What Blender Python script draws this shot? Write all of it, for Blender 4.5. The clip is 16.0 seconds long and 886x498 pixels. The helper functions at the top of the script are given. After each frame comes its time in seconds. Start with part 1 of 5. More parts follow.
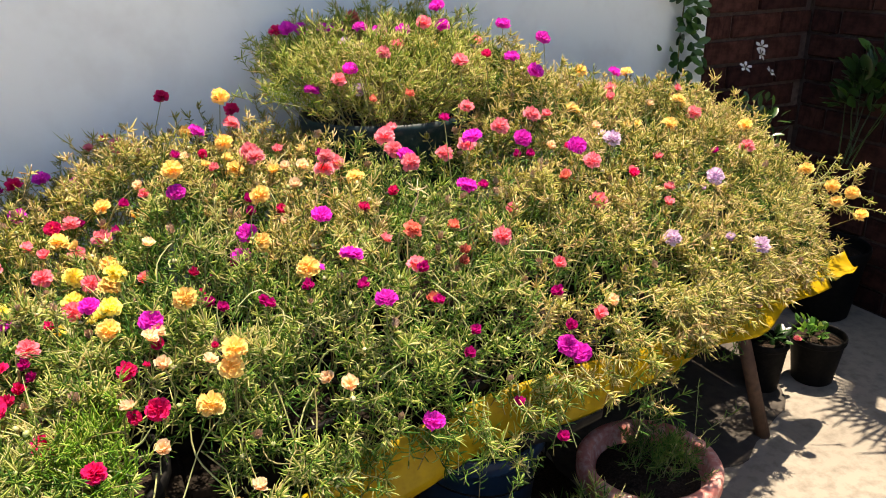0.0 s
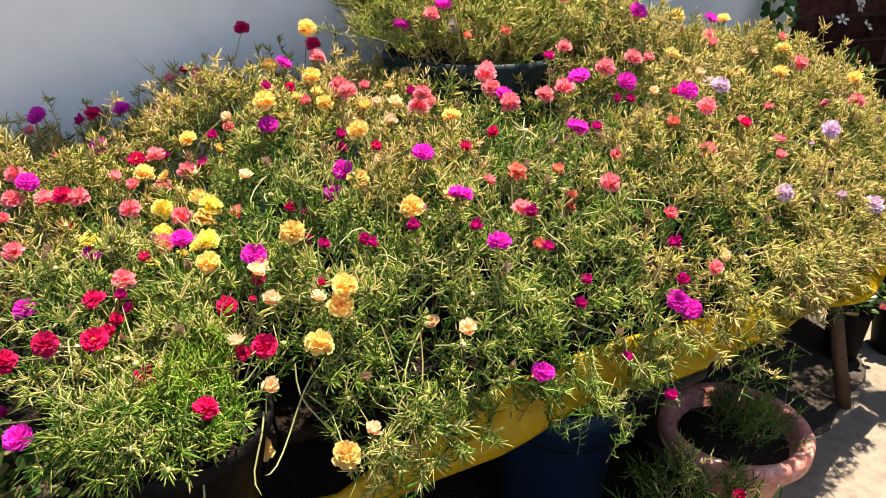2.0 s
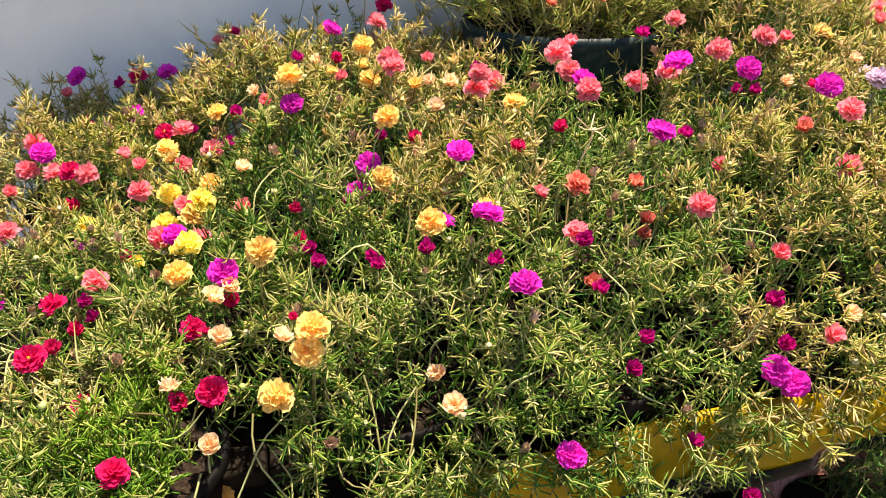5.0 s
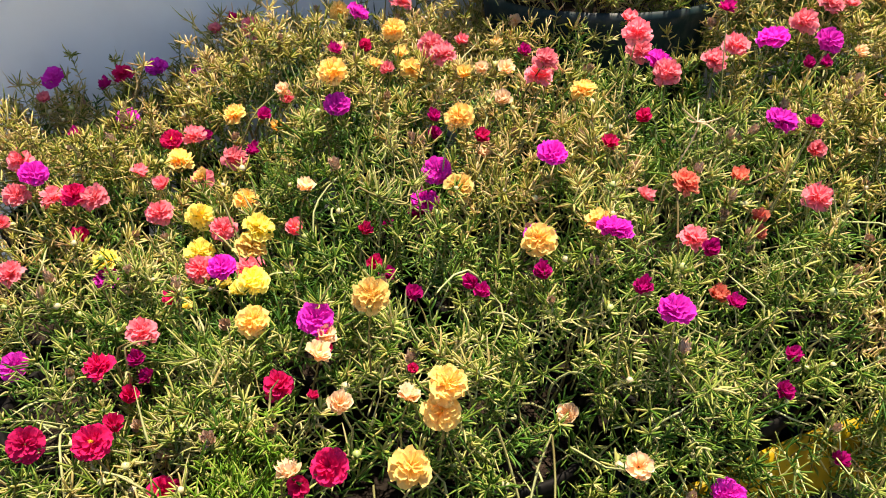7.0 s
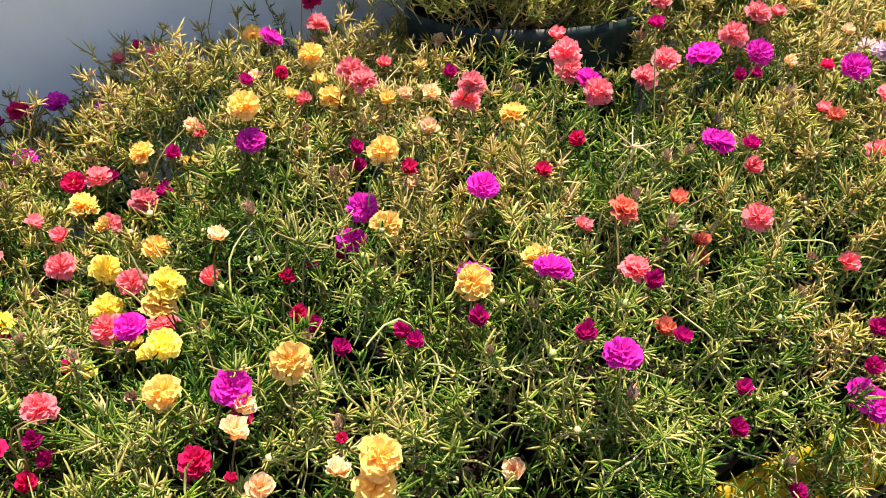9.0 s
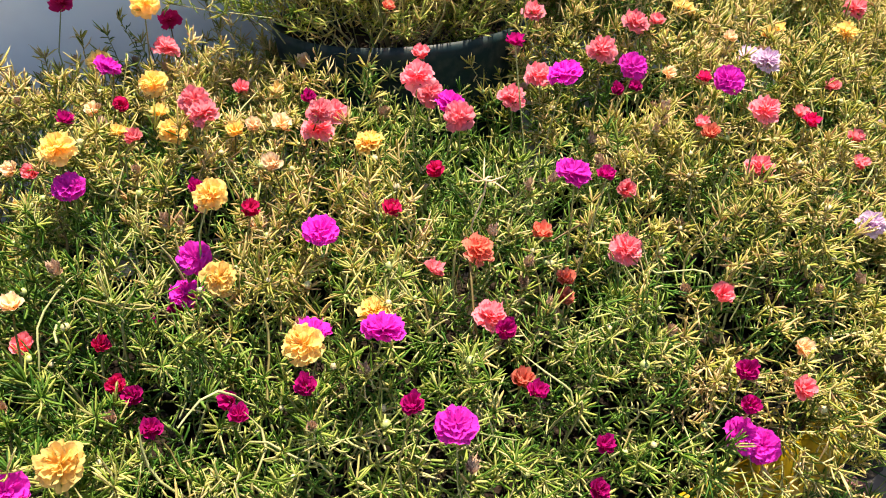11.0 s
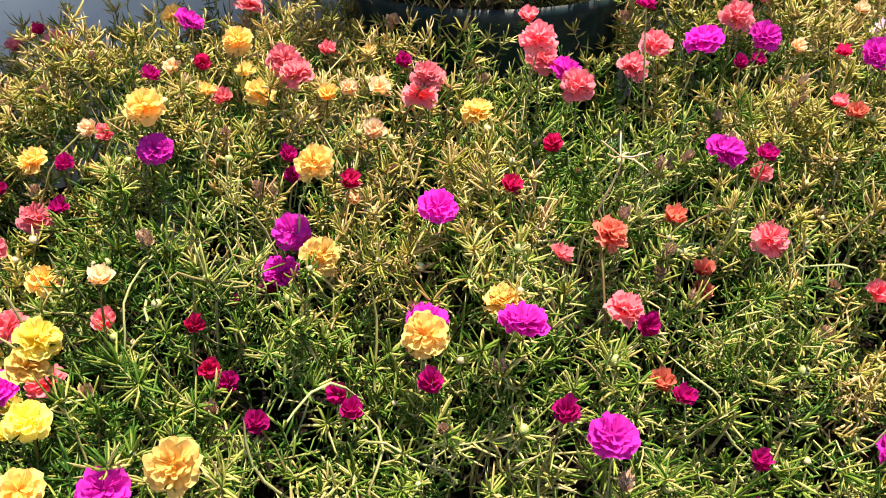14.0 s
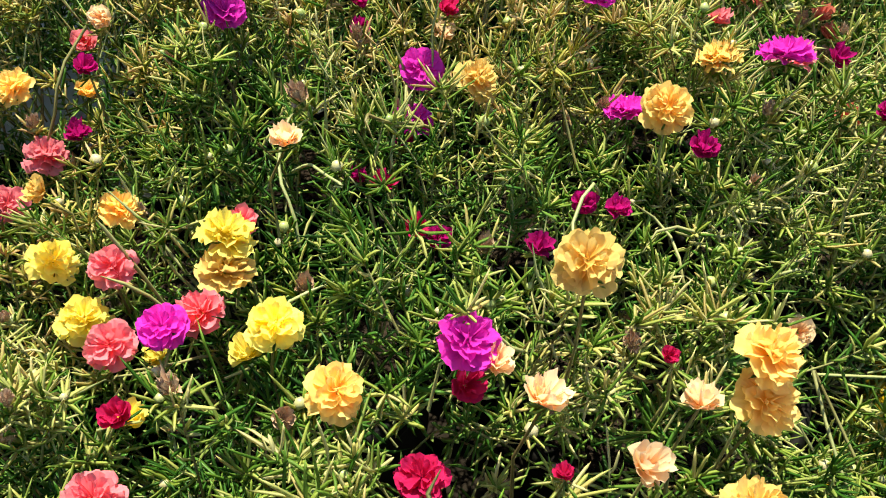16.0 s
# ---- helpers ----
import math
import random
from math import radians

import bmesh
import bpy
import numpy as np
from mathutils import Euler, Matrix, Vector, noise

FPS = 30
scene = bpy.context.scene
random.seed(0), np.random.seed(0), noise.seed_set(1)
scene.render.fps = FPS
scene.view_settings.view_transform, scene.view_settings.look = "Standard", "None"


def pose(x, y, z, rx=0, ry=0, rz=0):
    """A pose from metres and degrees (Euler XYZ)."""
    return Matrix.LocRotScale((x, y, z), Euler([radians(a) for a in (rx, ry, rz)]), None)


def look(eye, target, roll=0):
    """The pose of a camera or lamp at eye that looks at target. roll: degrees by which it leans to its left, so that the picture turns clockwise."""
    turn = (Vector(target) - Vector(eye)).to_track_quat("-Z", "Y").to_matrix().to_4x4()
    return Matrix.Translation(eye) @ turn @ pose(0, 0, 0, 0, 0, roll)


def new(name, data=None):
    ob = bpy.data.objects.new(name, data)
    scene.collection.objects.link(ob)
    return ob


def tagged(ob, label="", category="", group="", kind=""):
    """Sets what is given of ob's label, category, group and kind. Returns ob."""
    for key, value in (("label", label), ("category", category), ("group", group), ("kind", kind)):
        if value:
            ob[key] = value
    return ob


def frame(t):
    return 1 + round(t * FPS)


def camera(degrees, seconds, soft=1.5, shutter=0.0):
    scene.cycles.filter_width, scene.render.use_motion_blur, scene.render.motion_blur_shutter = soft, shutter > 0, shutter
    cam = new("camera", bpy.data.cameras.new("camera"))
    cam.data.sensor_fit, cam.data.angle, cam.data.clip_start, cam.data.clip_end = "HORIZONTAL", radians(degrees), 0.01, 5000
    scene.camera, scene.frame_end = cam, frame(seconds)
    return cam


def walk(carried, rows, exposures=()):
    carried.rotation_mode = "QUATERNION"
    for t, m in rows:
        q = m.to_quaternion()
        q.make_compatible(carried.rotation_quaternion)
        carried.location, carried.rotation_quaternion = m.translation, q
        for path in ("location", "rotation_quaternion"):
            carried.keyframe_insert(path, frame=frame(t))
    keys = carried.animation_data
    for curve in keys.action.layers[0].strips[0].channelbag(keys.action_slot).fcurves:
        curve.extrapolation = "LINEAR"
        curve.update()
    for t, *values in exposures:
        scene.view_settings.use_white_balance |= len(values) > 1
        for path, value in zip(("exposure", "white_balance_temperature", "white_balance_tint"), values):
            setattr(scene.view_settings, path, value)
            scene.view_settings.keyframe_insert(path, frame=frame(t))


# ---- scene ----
cam = camera(59.88, 16.0, 1.0)
PATH = [
    (0, (0.0519, 0.0509, 1.24), (0.8511, 1.7308, 0.5055), -1.30),
    (0.5, (0.0235, 0.0831, 1.2238), (0.802, 1.7597, 0.4606), -1.18),
    (1, (0.0005, 0.1089, 1.2129), (0.746, 1.7919, 0.4306), -1.04),
    (1.5, (-0.019, 0.1281, 1.2022), (0.7149, 1.8036, 0.3934), -0.23),
    (2, (-0.0343, 0.1433, 1.1966), (0.6751, 1.8167, 0.362), 0.04),
    (2.5, (-0.0263, 0.1572, 1.1883), (0.5714, 1.8692, 0.3447), 0.11),
    (3, (0.0277, 0.1727, 1.1832), (0.4529, 1.9355, 0.3397), -0.10),
    (3.5, (0.1166, 0.2048, 1.176), (0.4349, 1.985, 0.3218), 0.03),
    (4, (0.2025, 0.2411, 1.1736), (0.4421, 2.0279, 0.3076), -0.02),
    (4.2, (0.2239, 0.2552, 1.1666), (0.4364, 2.0415, 0.2925), -0.31),
    (6.3, (0.0695, 0.4625, 1.1871), (0.6693, 2.0731, 0.1641), -0.55),
    (6.5, (0.0539, 0.4757, 1.1836), (0.6307, 2.0923, 0.1571), -0.71),
    (7, (0.0383, 0.5072, 1.1768), (0.5476, 2.1512, 0.1581), -1.31),
    (7.5, (0.0342, 0.5361, 1.1626), (0.5327, 2.176, 0.132), -1.80),
    (8, (0.0369, 0.5515, 1.1611), (0.5484, 2.1814, 0.121), -1.98),
    (8.5, (0.0492, 0.565, 1.168), (0.6058, 2.1823, 0.1314), -1.87),
    (9, (0.0753, 0.5673, 1.1809), (0.7254, 2.166, 0.1702), -1.87),
    (9.5, (0.1115, 0.5632, 1.1964), (0.8742, 2.128, 0.2117), -2.08),
    (9.7, (0.1215, 0.5609, 1.1971), (0.9202, 2.1104, 0.2167), -2.02),
    (11.8, (0.3177, 0.6704, 1.162), (0.9859, 2.2374, 0.1143), -3.63),
    (12, (0.3494, 0.6929, 1.1583), (0.9804, 2.2758, 0.1113), -3.72),
    (12.5, (0.3862, 0.7487, 1.16), (0.9515, 2.3612, 0.1207), -3.27),
    (13, (0.3877, 0.7723, 1.1431), (0.9258, 2.3986, 0.1108), -2.48),
    (13.5, (0.3071, 0.7353, 1.1469), (0.9147, 2.3275, 0.1002), -1.64),
    (14, (0.1606, 0.7019, 1.147), (0.8506, 2.2478, 0.082), -1.52),
    (14.5, (0.079, 0.7001, 1.1239), (0.8332, 2.1943, 0.0292), -3.02),
    (15, (0.017, 0.7289, 1.0766), (0.8153, 2.1472, -0.0858), -4.42),
    (15.5, (-0.0392, 0.8305, 1.0318), (0.8603, 2.1453, -0.1774), -5.98),
    (15.7, (-0.0453, 0.8699, 1.0268), (0.9022, 2.1307, -0.186), -6.93),
    (16, (-0.1026, 0.8911, 1.0326), (0.985, 2.0775, -0.1546), -6.87),
]
walk(cam, [(t, look(eye, target, roll)) for t, eye, target, roll in PATH], [(0, 1.36, 7450, 18), (4, 1.34, 7450, 18), (8, 1.16, 7350, 17), (11.8, 1.37, 7250, 16), (13.5, 1.30, 7300, 17), (14.5, 1.20, 7200, 14), (15, 1.12, 7100, 9), (16, 1.03, 6950, 0)])

# ---- light ----
SUN_WAY = Vector((0.21, 0.115, 1.0)).normalized()
world = bpy.data.worlds.new("sky")
scene.world = world
world.use_nodes = True
wn, wl = world.node_tree.nodes, world.node_tree.links
sky = wn.new("ShaderNodeTexSky")
sky.sky_type, sky.sun_disc = "NISHITA", False
sky.sun_elevation, sky.sun_rotation = radians(76.5), radians(61)
wl.new(sky.outputs[0], wn["Background"].inputs[0])
wn["Background"].inputs[1].default_value = 0.114
sun = new("sun", bpy.data.lights.new("sun", "SUN"))
sun.data.energy, sun.data.angle, sun.data.color = 5.0, radians(0.55), (1.0, 0.93, 0.78)
sun.matrix_world = look(SUN_WAY * 6, (0, 0, 0))

# ---- materials ----


def material(name, rough=0.6, metal=0.0, spec=0.5):
    m = bpy.data.materials.new(name)
    m.use_nodes = True
    b = m.node_tree.nodes["Principled BSDF"]
    b.inputs["Roughness"].default_value, b.inputs["Metallic"].default_value = rough, metal
    b.inputs["Specular IOR Level"].default_value = spec
    return m, m.node_tree.nodes, m.node_tree.links, b


def ramp(nodes, stops, mode="LINEAR"):
    r = nodes.new("ShaderNodeValToRGB")
    r.color_ramp.interpolation = mode
    e = r.color_ramp.elements
    while len(e) < len(stops):
        e.new(0.5)
    for k, (at, c) in enumerate(stops):
        e[k].position, e[k].color = at, (*c, 1)
    return r


def tex(nodes, links, scale, detail=4.0, rough=0.6, coord="Object", kind="ShaderNodeTexNoise"):
    c, n = nodes.new("ShaderNodeTexCoord"), nodes.new(kind)
    n.inputs["Scale"].default_value = scale
    if kind == "ShaderNodeTexNoise":
        n.inputs["Detail"].default_value, n.inputs["Roughness"].default_value = detail, rough
    links.new(c.outputs[coord], n.inputs["Vector"])
    return n


def bump(nodes, links, b, height, strength=0.3, distance=0.002):
    k = nodes.new("ShaderNodeBump")
    k.inputs["Strength"].default_value, k.inputs["Distance"].default_value = strength, distance
    links.new(height, k.inputs["Height"])
    links.new(k.outputs[0], b.inputs["Normal"])


def mixed(nodes, links, fac, a, b, how="MIX"):
    m = nodes.new("ShaderNodeMix")
    m.data_type, m.blend_type = "RGBA", how
    for sock, v in ((m.inputs[0], fac), (m.inputs[6], a), (m.inputs[7], b)):
        if isinstance(v, (int, float)):
            sock.default_value = v
        elif isinstance(v, tuple):
            sock.default_value = (*v, 1)
        else:
            links.new(v, sock)
    return m.outputs[2]


def two_scale(name, a, b, c, coarse, fine, rough=0.7, relief=0.3, depth=0.002, spec=0.4):
    """A surface whose colour varies at a coarse scale (a to b) and a fine one (towards c)."""
    m, n, l, p = material(name, rough, 0, spec)
    t1, t2 = tex(n, l, coarse, 5), tex(n, l, fine, 3)
    r1, r2 = ramp(n, [(0.35, a), (0.68, b)]), ramp(n, [(0.45, (0, 0, 0)), (0.72, (1, 1, 1))])
    l.new(t1.outputs[0], r1.inputs[0])
    l.new(t2.outputs[0], r2.inputs[0])
    l.new(mixed(n, l, r2.outputs[0], r1.outputs[0], c), p.inputs["Base Color"])
    bump(n, l, p, t2.outputs[0], relief, depth)
    return m


def thin(name, through_share, rough, spec, colour_nodes):
    """Leaf or petal: a glossy skin with light shining through."""
    m, n, l, p = material(name, rough, 0, spec)
    out = colour_nodes(n, l)
    l.new(out, p.inputs["Base Color"])
    tr, mx = n.new("ShaderNodeBsdfTranslucent"), n.new("ShaderNodeMixShader")
    l.new(out, tr.inputs[0])
    mx.inputs[0].default_value = through_share
    l.new(p.outputs[0], mx.inputs[1])
    l.new(tr.outputs[0], mx.inputs[2])
    l.new(mx.outputs[0], n["Material Output"].inputs[0])
    return m


def leaf_colours(low, stops):
    """Colour by leaf, shifted by broad patches."""
    def make(n, l):
        g, t = n.new("ShaderNodeNewGeometry"), tex(n, l, low, 3)
        a = n.new("ShaderNodeMath")
        a.operation = "MULTIPLY_ADD"
        a.inputs[1].default_value, a.inputs[2].default_value = 0.62, -0.29
        l.new(g.outputs["Random Per Island"], a.inputs[0])
        s = n.new("ShaderNodeMath")
        s.operation = "MULTIPLY_ADD"
        s.inputs[1].default_value = 1.24
        l.new(t.outputs[0], s.inputs[0])
        l.new(a.outputs[0], s.inputs[2])
        r = ramp(n, stops)
        l.new(s.outputs[0], r.inputs[0])
        return r.outputs[0]
    return make


LEAF_OLIVE = thin("leaf_olive", 0.40, 0.50, 0.30, leaf_colours(5.0, [
    (0.16, (0.032, 0.084, 0.009)), (0.38, (0.122, 0.196, 0.024)), (0.58, (0.346, 0.360, 0.065)), (0.76, (0.651, 0.567, 0.21)), (0.94, (0.773, 0.608, 0.33))]))
LEAF_STRAW = thin("leaf_straw", 0.40, 0.50, 0.30, leaf_colours(6.0, [
    (0.14, (0.088, 0.166, 0.015)), (0.32, (0.308, 0.343, 0.045)), (0.52, (0.545, 0.489, 0.115)), (0.74, (0.668, 0.567, 0.23)), (0.94, (0.545, 0.364, 0.17))]))
LEAF_DRY = thin("leaf_dry", 0.10, 0.6, 0.3, leaf_colours(9.0, [
    (0.2, (0.42, 0.30, 0.17)), (0.6, (0.60, 0.47, 0.28)), (0.9, (0.70, 0.58, 0.38))]))
LEAF_GREEN = thin("leaf_green", 0.40, 0.50, 0.30, leaf_colours(6.0, [
    (0.18, (0.017, 0.078, 0.008)), (0.44, (0.059, 0.178, 0.018)), (0.64, (0.184, 0.294, 0.045)), (0.80, (0.441, 0.483, 0.14)), (0.96, (0.643, 0.599, 0.30))]))
LEAF_PALE = thin("leaf_pale_green", 0.40, 0.50, 0.30, leaf_colours(6.0, [
    (0.16, (0.038, 0.113, 0.010)), (0.40, (0.133, 0.254, 0.026)), (0.62, (0.317, 0.400, 0.068)), (0.84, (0.585, 0.584, 0.19)), (0.98, (0.595, 0.487, 0.19))]))
LEAF_TUB = thin("leaf_yellow_green", 0.40, 0.50, 0.30, leaf_colours(7.0, [
    (0.18, (0.049, 0.122, 0.012)), (0.42, (0.185, 0.296, 0.034)), (0.60, (0.409, 0.479, 0.080)), (0.80, (0.643, 0.612, 0.20)), (0.95, (0.702, 0.581, 0.28))]))
LEAF_FRESH = thin("leaf_fresh", 0.40, 0.50, 0.30, leaf_colours(6.0, [
    (0.18, (0.045, 0.14, 0.012)), (0.45, (0.14, 0.33, 0.022)), (0.70, (0.31, 0.48, 0.06)), (0.92, (0.58, 0.56, 0.18))]))
# Inner leaves' own deep green, kept darker so the gaps look shaded.
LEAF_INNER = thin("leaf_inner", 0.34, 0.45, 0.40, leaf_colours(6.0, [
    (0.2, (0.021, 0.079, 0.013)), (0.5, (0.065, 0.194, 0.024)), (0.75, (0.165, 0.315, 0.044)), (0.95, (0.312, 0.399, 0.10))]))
LEAF_DARK = thin("leaf_dark", 0.12, 0.30, 0.5, leaf_colours(4.0, [
    (0.2, (0.007, 0.024, 0.006)), (0.55, (0.018, 0.058, 0.012)), (0.9, (0.05, 0.12, 0.02))]))
LEAF_ROUND = thin("leaf_round", 0.10, 0.5, 0.3, leaf_colours(5.0, [
    (0.2, (0.012, 0.035, 0.010)), (0.55, (0.035, 0.085, 0.020)), (0.8, (0.08, 0.15, 0.035)), (0.95, (0.16, 0.12, 0.06))]))
STEM = thin("stem", 0.0, 0.5, 0.4, leaf_colours(9.0, [
    (0.2, (0.106, 0.068, 0.025)), (0.5, (0.211, 0.189, 0.065)), (0.85, (0.352, 0.389, 0.17))]))
BUD = thin("bud", 0.10, 0.4, 0.5, leaf_colours(9.0, [
    (0.2, (0.20, 0.30, 0.07)), (0.6, (0.38, 0.44, 0.16)), (0.9, (0.54, 0.47, 0.28))]))


def petal(name, edge, heart):
    """Petals, deeper in colour towards the heart, with fine veins and a tone of its own for each flower."""
    def make(n, l):
        i, c = n.new("ShaderNodeObjectInfo"), n.new("ShaderNodeTexCoord")
        ln = n.new("ShaderNodeVectorMath")
        ln.operation = "LENGTH"
        l.new(c.outputs["Object"], ln.inputs[0])
        r = ramp(n, [(0.004, heart), (0.013, edge)])
        l.new(ln.outputs["Value"], r.inputs[0])
        t = tex(n, l, 420, 2)
        hsv = n.new("ShaderNodeHueSaturation")
        mr = n.new("ShaderNodeMapRange")
        mr.inputs[3].default_value, mr.inputs[4].default_value = 0.82, 1.12
        l.new(i.outputs["Random"], mr.inputs[0])
        l.new(mr.outputs[0], hsv.inputs["Value"])
        l.new(mixed(n, l, 0.22, r.outputs[0], t.outputs[1], "SOFT_LIGHT"), hsv.inputs["Color"])
        return hsv.outputs[0]
    return thin("petal_" + name, 0.50, 0.75, 0.12, make)


PETAL = {
    "magenta": petal("magenta", (0.80, 0.050, 0.60), (0.66, 0.020, 0.43)),
    "rose": petal("rose", (0.52, 0.010, 0.22), (0.40, 0.004, 0.12)),
    "coral": petal("coral", (0.94, 0.31, 0.38), (0.87, 0.12, 0.15)),
    "gold": petal("gold", (0.98, 0.73, 0.27), (0.96, 0.58, 0.10)),
    "lemon": petal("lemon", (0.96, 0.85, 0.23), (0.95, 0.74, 0.09)),
    "crimson": petal("crimson", (0.74, 0.022, 0.165), (0.56, 0.006, 0.08)),
    "lilac": petal("lilac", (0.82, 0.64, 0.83), (0.66, 0.38, 0.64)),
    "peach": petal("peach", (0.95, 0.75, 0.53), (0.93, 0.56, 0.25)),
    "orange": petal("orange", (0.78, 0.25, 0.18), (0.55, 0.08, 0.05)),
    "white": petal("white", (0.82, 0.84, 0.86), (0.60, 0.62, 0.50)),
}
WITHERED = two_scale("withered_petals", (0.46, 0.31, 0.21), (0.62, 0.47, 0.33), (0.33, 0.18, 0.12), 120, 600, 0.8, 0.4, 0.001, 0.2)
STAMEN = two_scale("stamen", (0.85, 0.55, 0.05), (0.9, 0.7, 0.1), (0.7, 0.3, 0.02), 200, 900)
PLASTER = two_scale("white_plaster", (0.79, 0.83, 0.79), (0.84, 0.88, 0.84), (0.75, 0.78, 0.74), 1.3, 9, 0.85, 0.12, 0.002, 0.2)
CONCRETE = two_scale("concrete", (0.220, 0.198, 0.162), (0.262, 0.236, 0.194), (0.160, 0.141, 0.115), 2.2, 28, 0.9, 0.4, 0.003, 0.2)
# Concrete darkened to stand in for the shade under the bench.
SHADE_CONCRETE = two_scale("shade_concrete", (0.040, 0.034, 0.028), (0.075, 0.064, 0.052), (0.03, 0.026, 0.022), 3.0, 28, 0.8, 0.4, 0.003, 0.3)
PALE_CONCRETE = two_scale("pale_concrete", (0.68, 0.66, 0.61), (0.74, 0.71, 0.66), (0.58, 0.55, 0.50), 2.2, 28, 0.9, 0.4, 0.003, 0.2)
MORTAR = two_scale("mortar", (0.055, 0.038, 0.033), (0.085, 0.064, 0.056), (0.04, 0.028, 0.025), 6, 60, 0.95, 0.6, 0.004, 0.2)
BLACK_PLASTIC = two_scale("black_plastic", (0.004, 0.004, 0.004), (0.006, 0.006, 0.006), (0.011, 0.010, 0.009), 9, 70, 0.65, 0.15, 0.001, 0.08)
GREEN_PLASTIC = two_scale("green_plastic", (0.003, 0.016, 0.018), (0.004, 0.023, 0.025), (0.03, 0.042, 0.040), 8, 60, 0.5, 0.15, 0.001, 0.2)
BLUE_PLASTIC = two_scale("blue_plastic", (0.002, 0.017, 0.050), (0.003, 0.024, 0.066), (0.008, 0.02, 0.04), 7, 60, 0.5, 0.1, 0.001, 0.3)
PINK_CLAY = two_scale("painted_clay", (0.48, 0.16, 0.13), (0.58, 0.25, 0.20), (0.66, 0.45, 0.38), 11, 60, 0.8, 0.35, 0.002, 0.3)
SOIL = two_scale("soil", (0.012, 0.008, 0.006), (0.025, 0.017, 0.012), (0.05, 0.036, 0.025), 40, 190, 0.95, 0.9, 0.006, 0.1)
# Timber darkened so that planks seen between the pots read as shade.
SHADED_TIMBER = two_scale("shaded_timber", (0.009, 0.007, 0.005), (0.015, 0.011, 0.008), (0.022, 0.017, 0.012), 7, 60, 0.9, 0.5, 0.002, 0.1)
TIMBER = two_scale("weathered_timber", (0.07, 0.042, 0.03), (0.12, 0.075, 0.052), (0.06, 0.04, 0.03), 7, 60, 0.8, 0.5, 0.002, 0.2)
VINYL = two_scale("yellow_vinyl", (0.31, 0.205, 0.004), (0.36, 0.24, 0.005), (0.25, 0.155, 0.004), 3.5, 40, 0.5, 0.12, 0.001, 0.2)
VINYL_BLACK = two_scale("black_vinyl", (0.005, 0.005, 0.005), (0.009, 0.009, 0.008), (0.016, 0.015, 0.014), 8, 60, 0.6, 0.1, 0.001, 0.15)
DOOR_RED = two_scale("red_brown_paint", (0.10, 0.018, 0.012), (0.14, 0.028, 0.018), (0.07, 0.015, 0.012), 3, 40, 0.5, 0.15, 0.001)
DOOR_BLACK = two_scale("dark_frame_paint", (0.012, 0.010, 0.010), (0.02, 0.016, 0.015), (0.04, 0.03, 0.03), 5, 40, 0.5, 0.15, 0.001)


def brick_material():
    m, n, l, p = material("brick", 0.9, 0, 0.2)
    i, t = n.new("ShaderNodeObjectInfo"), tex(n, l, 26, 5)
    # Tones lie well below real brick, so the colour carries the deep shade.
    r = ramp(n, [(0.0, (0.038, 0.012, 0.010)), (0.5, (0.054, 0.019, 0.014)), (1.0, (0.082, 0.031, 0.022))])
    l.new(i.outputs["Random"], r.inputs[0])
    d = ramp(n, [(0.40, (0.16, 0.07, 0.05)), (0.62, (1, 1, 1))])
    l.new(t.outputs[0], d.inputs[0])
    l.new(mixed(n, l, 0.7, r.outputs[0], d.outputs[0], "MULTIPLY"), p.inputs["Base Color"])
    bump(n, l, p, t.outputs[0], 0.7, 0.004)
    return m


BRICK = brick_material()

# ---- building helpers ----


def tri_mesh(name, v, f, smooth=True):
    me = bpy.data.meshes.new(name)
    v, f = np.asarray(v, np.float32), np.asarray(f, np.int32)
    me.vertices.add(len(v))
    me.vertices.foreach_set("co", v.ravel())
    me.loops.add(f.size)
    me.loops.foreach_set("vertex_index", f.ravel())
    me.polygons.add(len(f))
    me.polygons.foreach_set("loop_start", np.arange(len(f), dtype=np.int32) * f.shape[1])
    me.polygons.foreach_set("use_smooth", np.full(len(f), smooth))
    me.update(calc_edges=True)
    return me


def bm_mesh(name, bm, smooth=False):
    me = bpy.data.meshes.new(name)
    bm.normal_update()
    bm.to_mesh(me)
    bm.free()
    if smooth:
        me.polygons.foreach_set("use_smooth", np.full(len(me.polygons), True))
    return me


def thing(name, at, label, category, group="", kind=""):
    ob = new(name)
    ob.location, ob.empty_display_size = at, 0.05
    return tagged(ob, label, category, group, kind)


def part(name, data, mat, parent, label="", place=None, kind=""):
    """A mesh in world coordinates (or at the pose place) under a thing or part."""
    ob = new(name, data)
    if mat is not None and not data.materials:
        data.materials.append(mat)
    if place is not None:
        ob.matrix_basis = place
    if parent is not None:
        ob.parent = parent
        ob.matrix_parent_inverse = Matrix.Translation(-parent.location)
    return tagged(ob, label, kind=kind)


def box(bm, x0, x1, y0, y1, z0, z1, bevel=0.0):
    r = bmesh.ops.create_cube(bm, size=1, matrix=Matrix.LocRotScale(((x0 + x1) / 2, (y0 + y1) / 2, (z0 + z1) / 2), None, (x1 - x0, y1 - y0, z1 - z0)))
    if bevel:
        es = list({e for v in r["verts"] for e in v.link_edges})
        bmesh.ops.bevel(bm, geom=es, offset=bevel, segments=2, affect="EDGES", profile=0.5)
    return bm


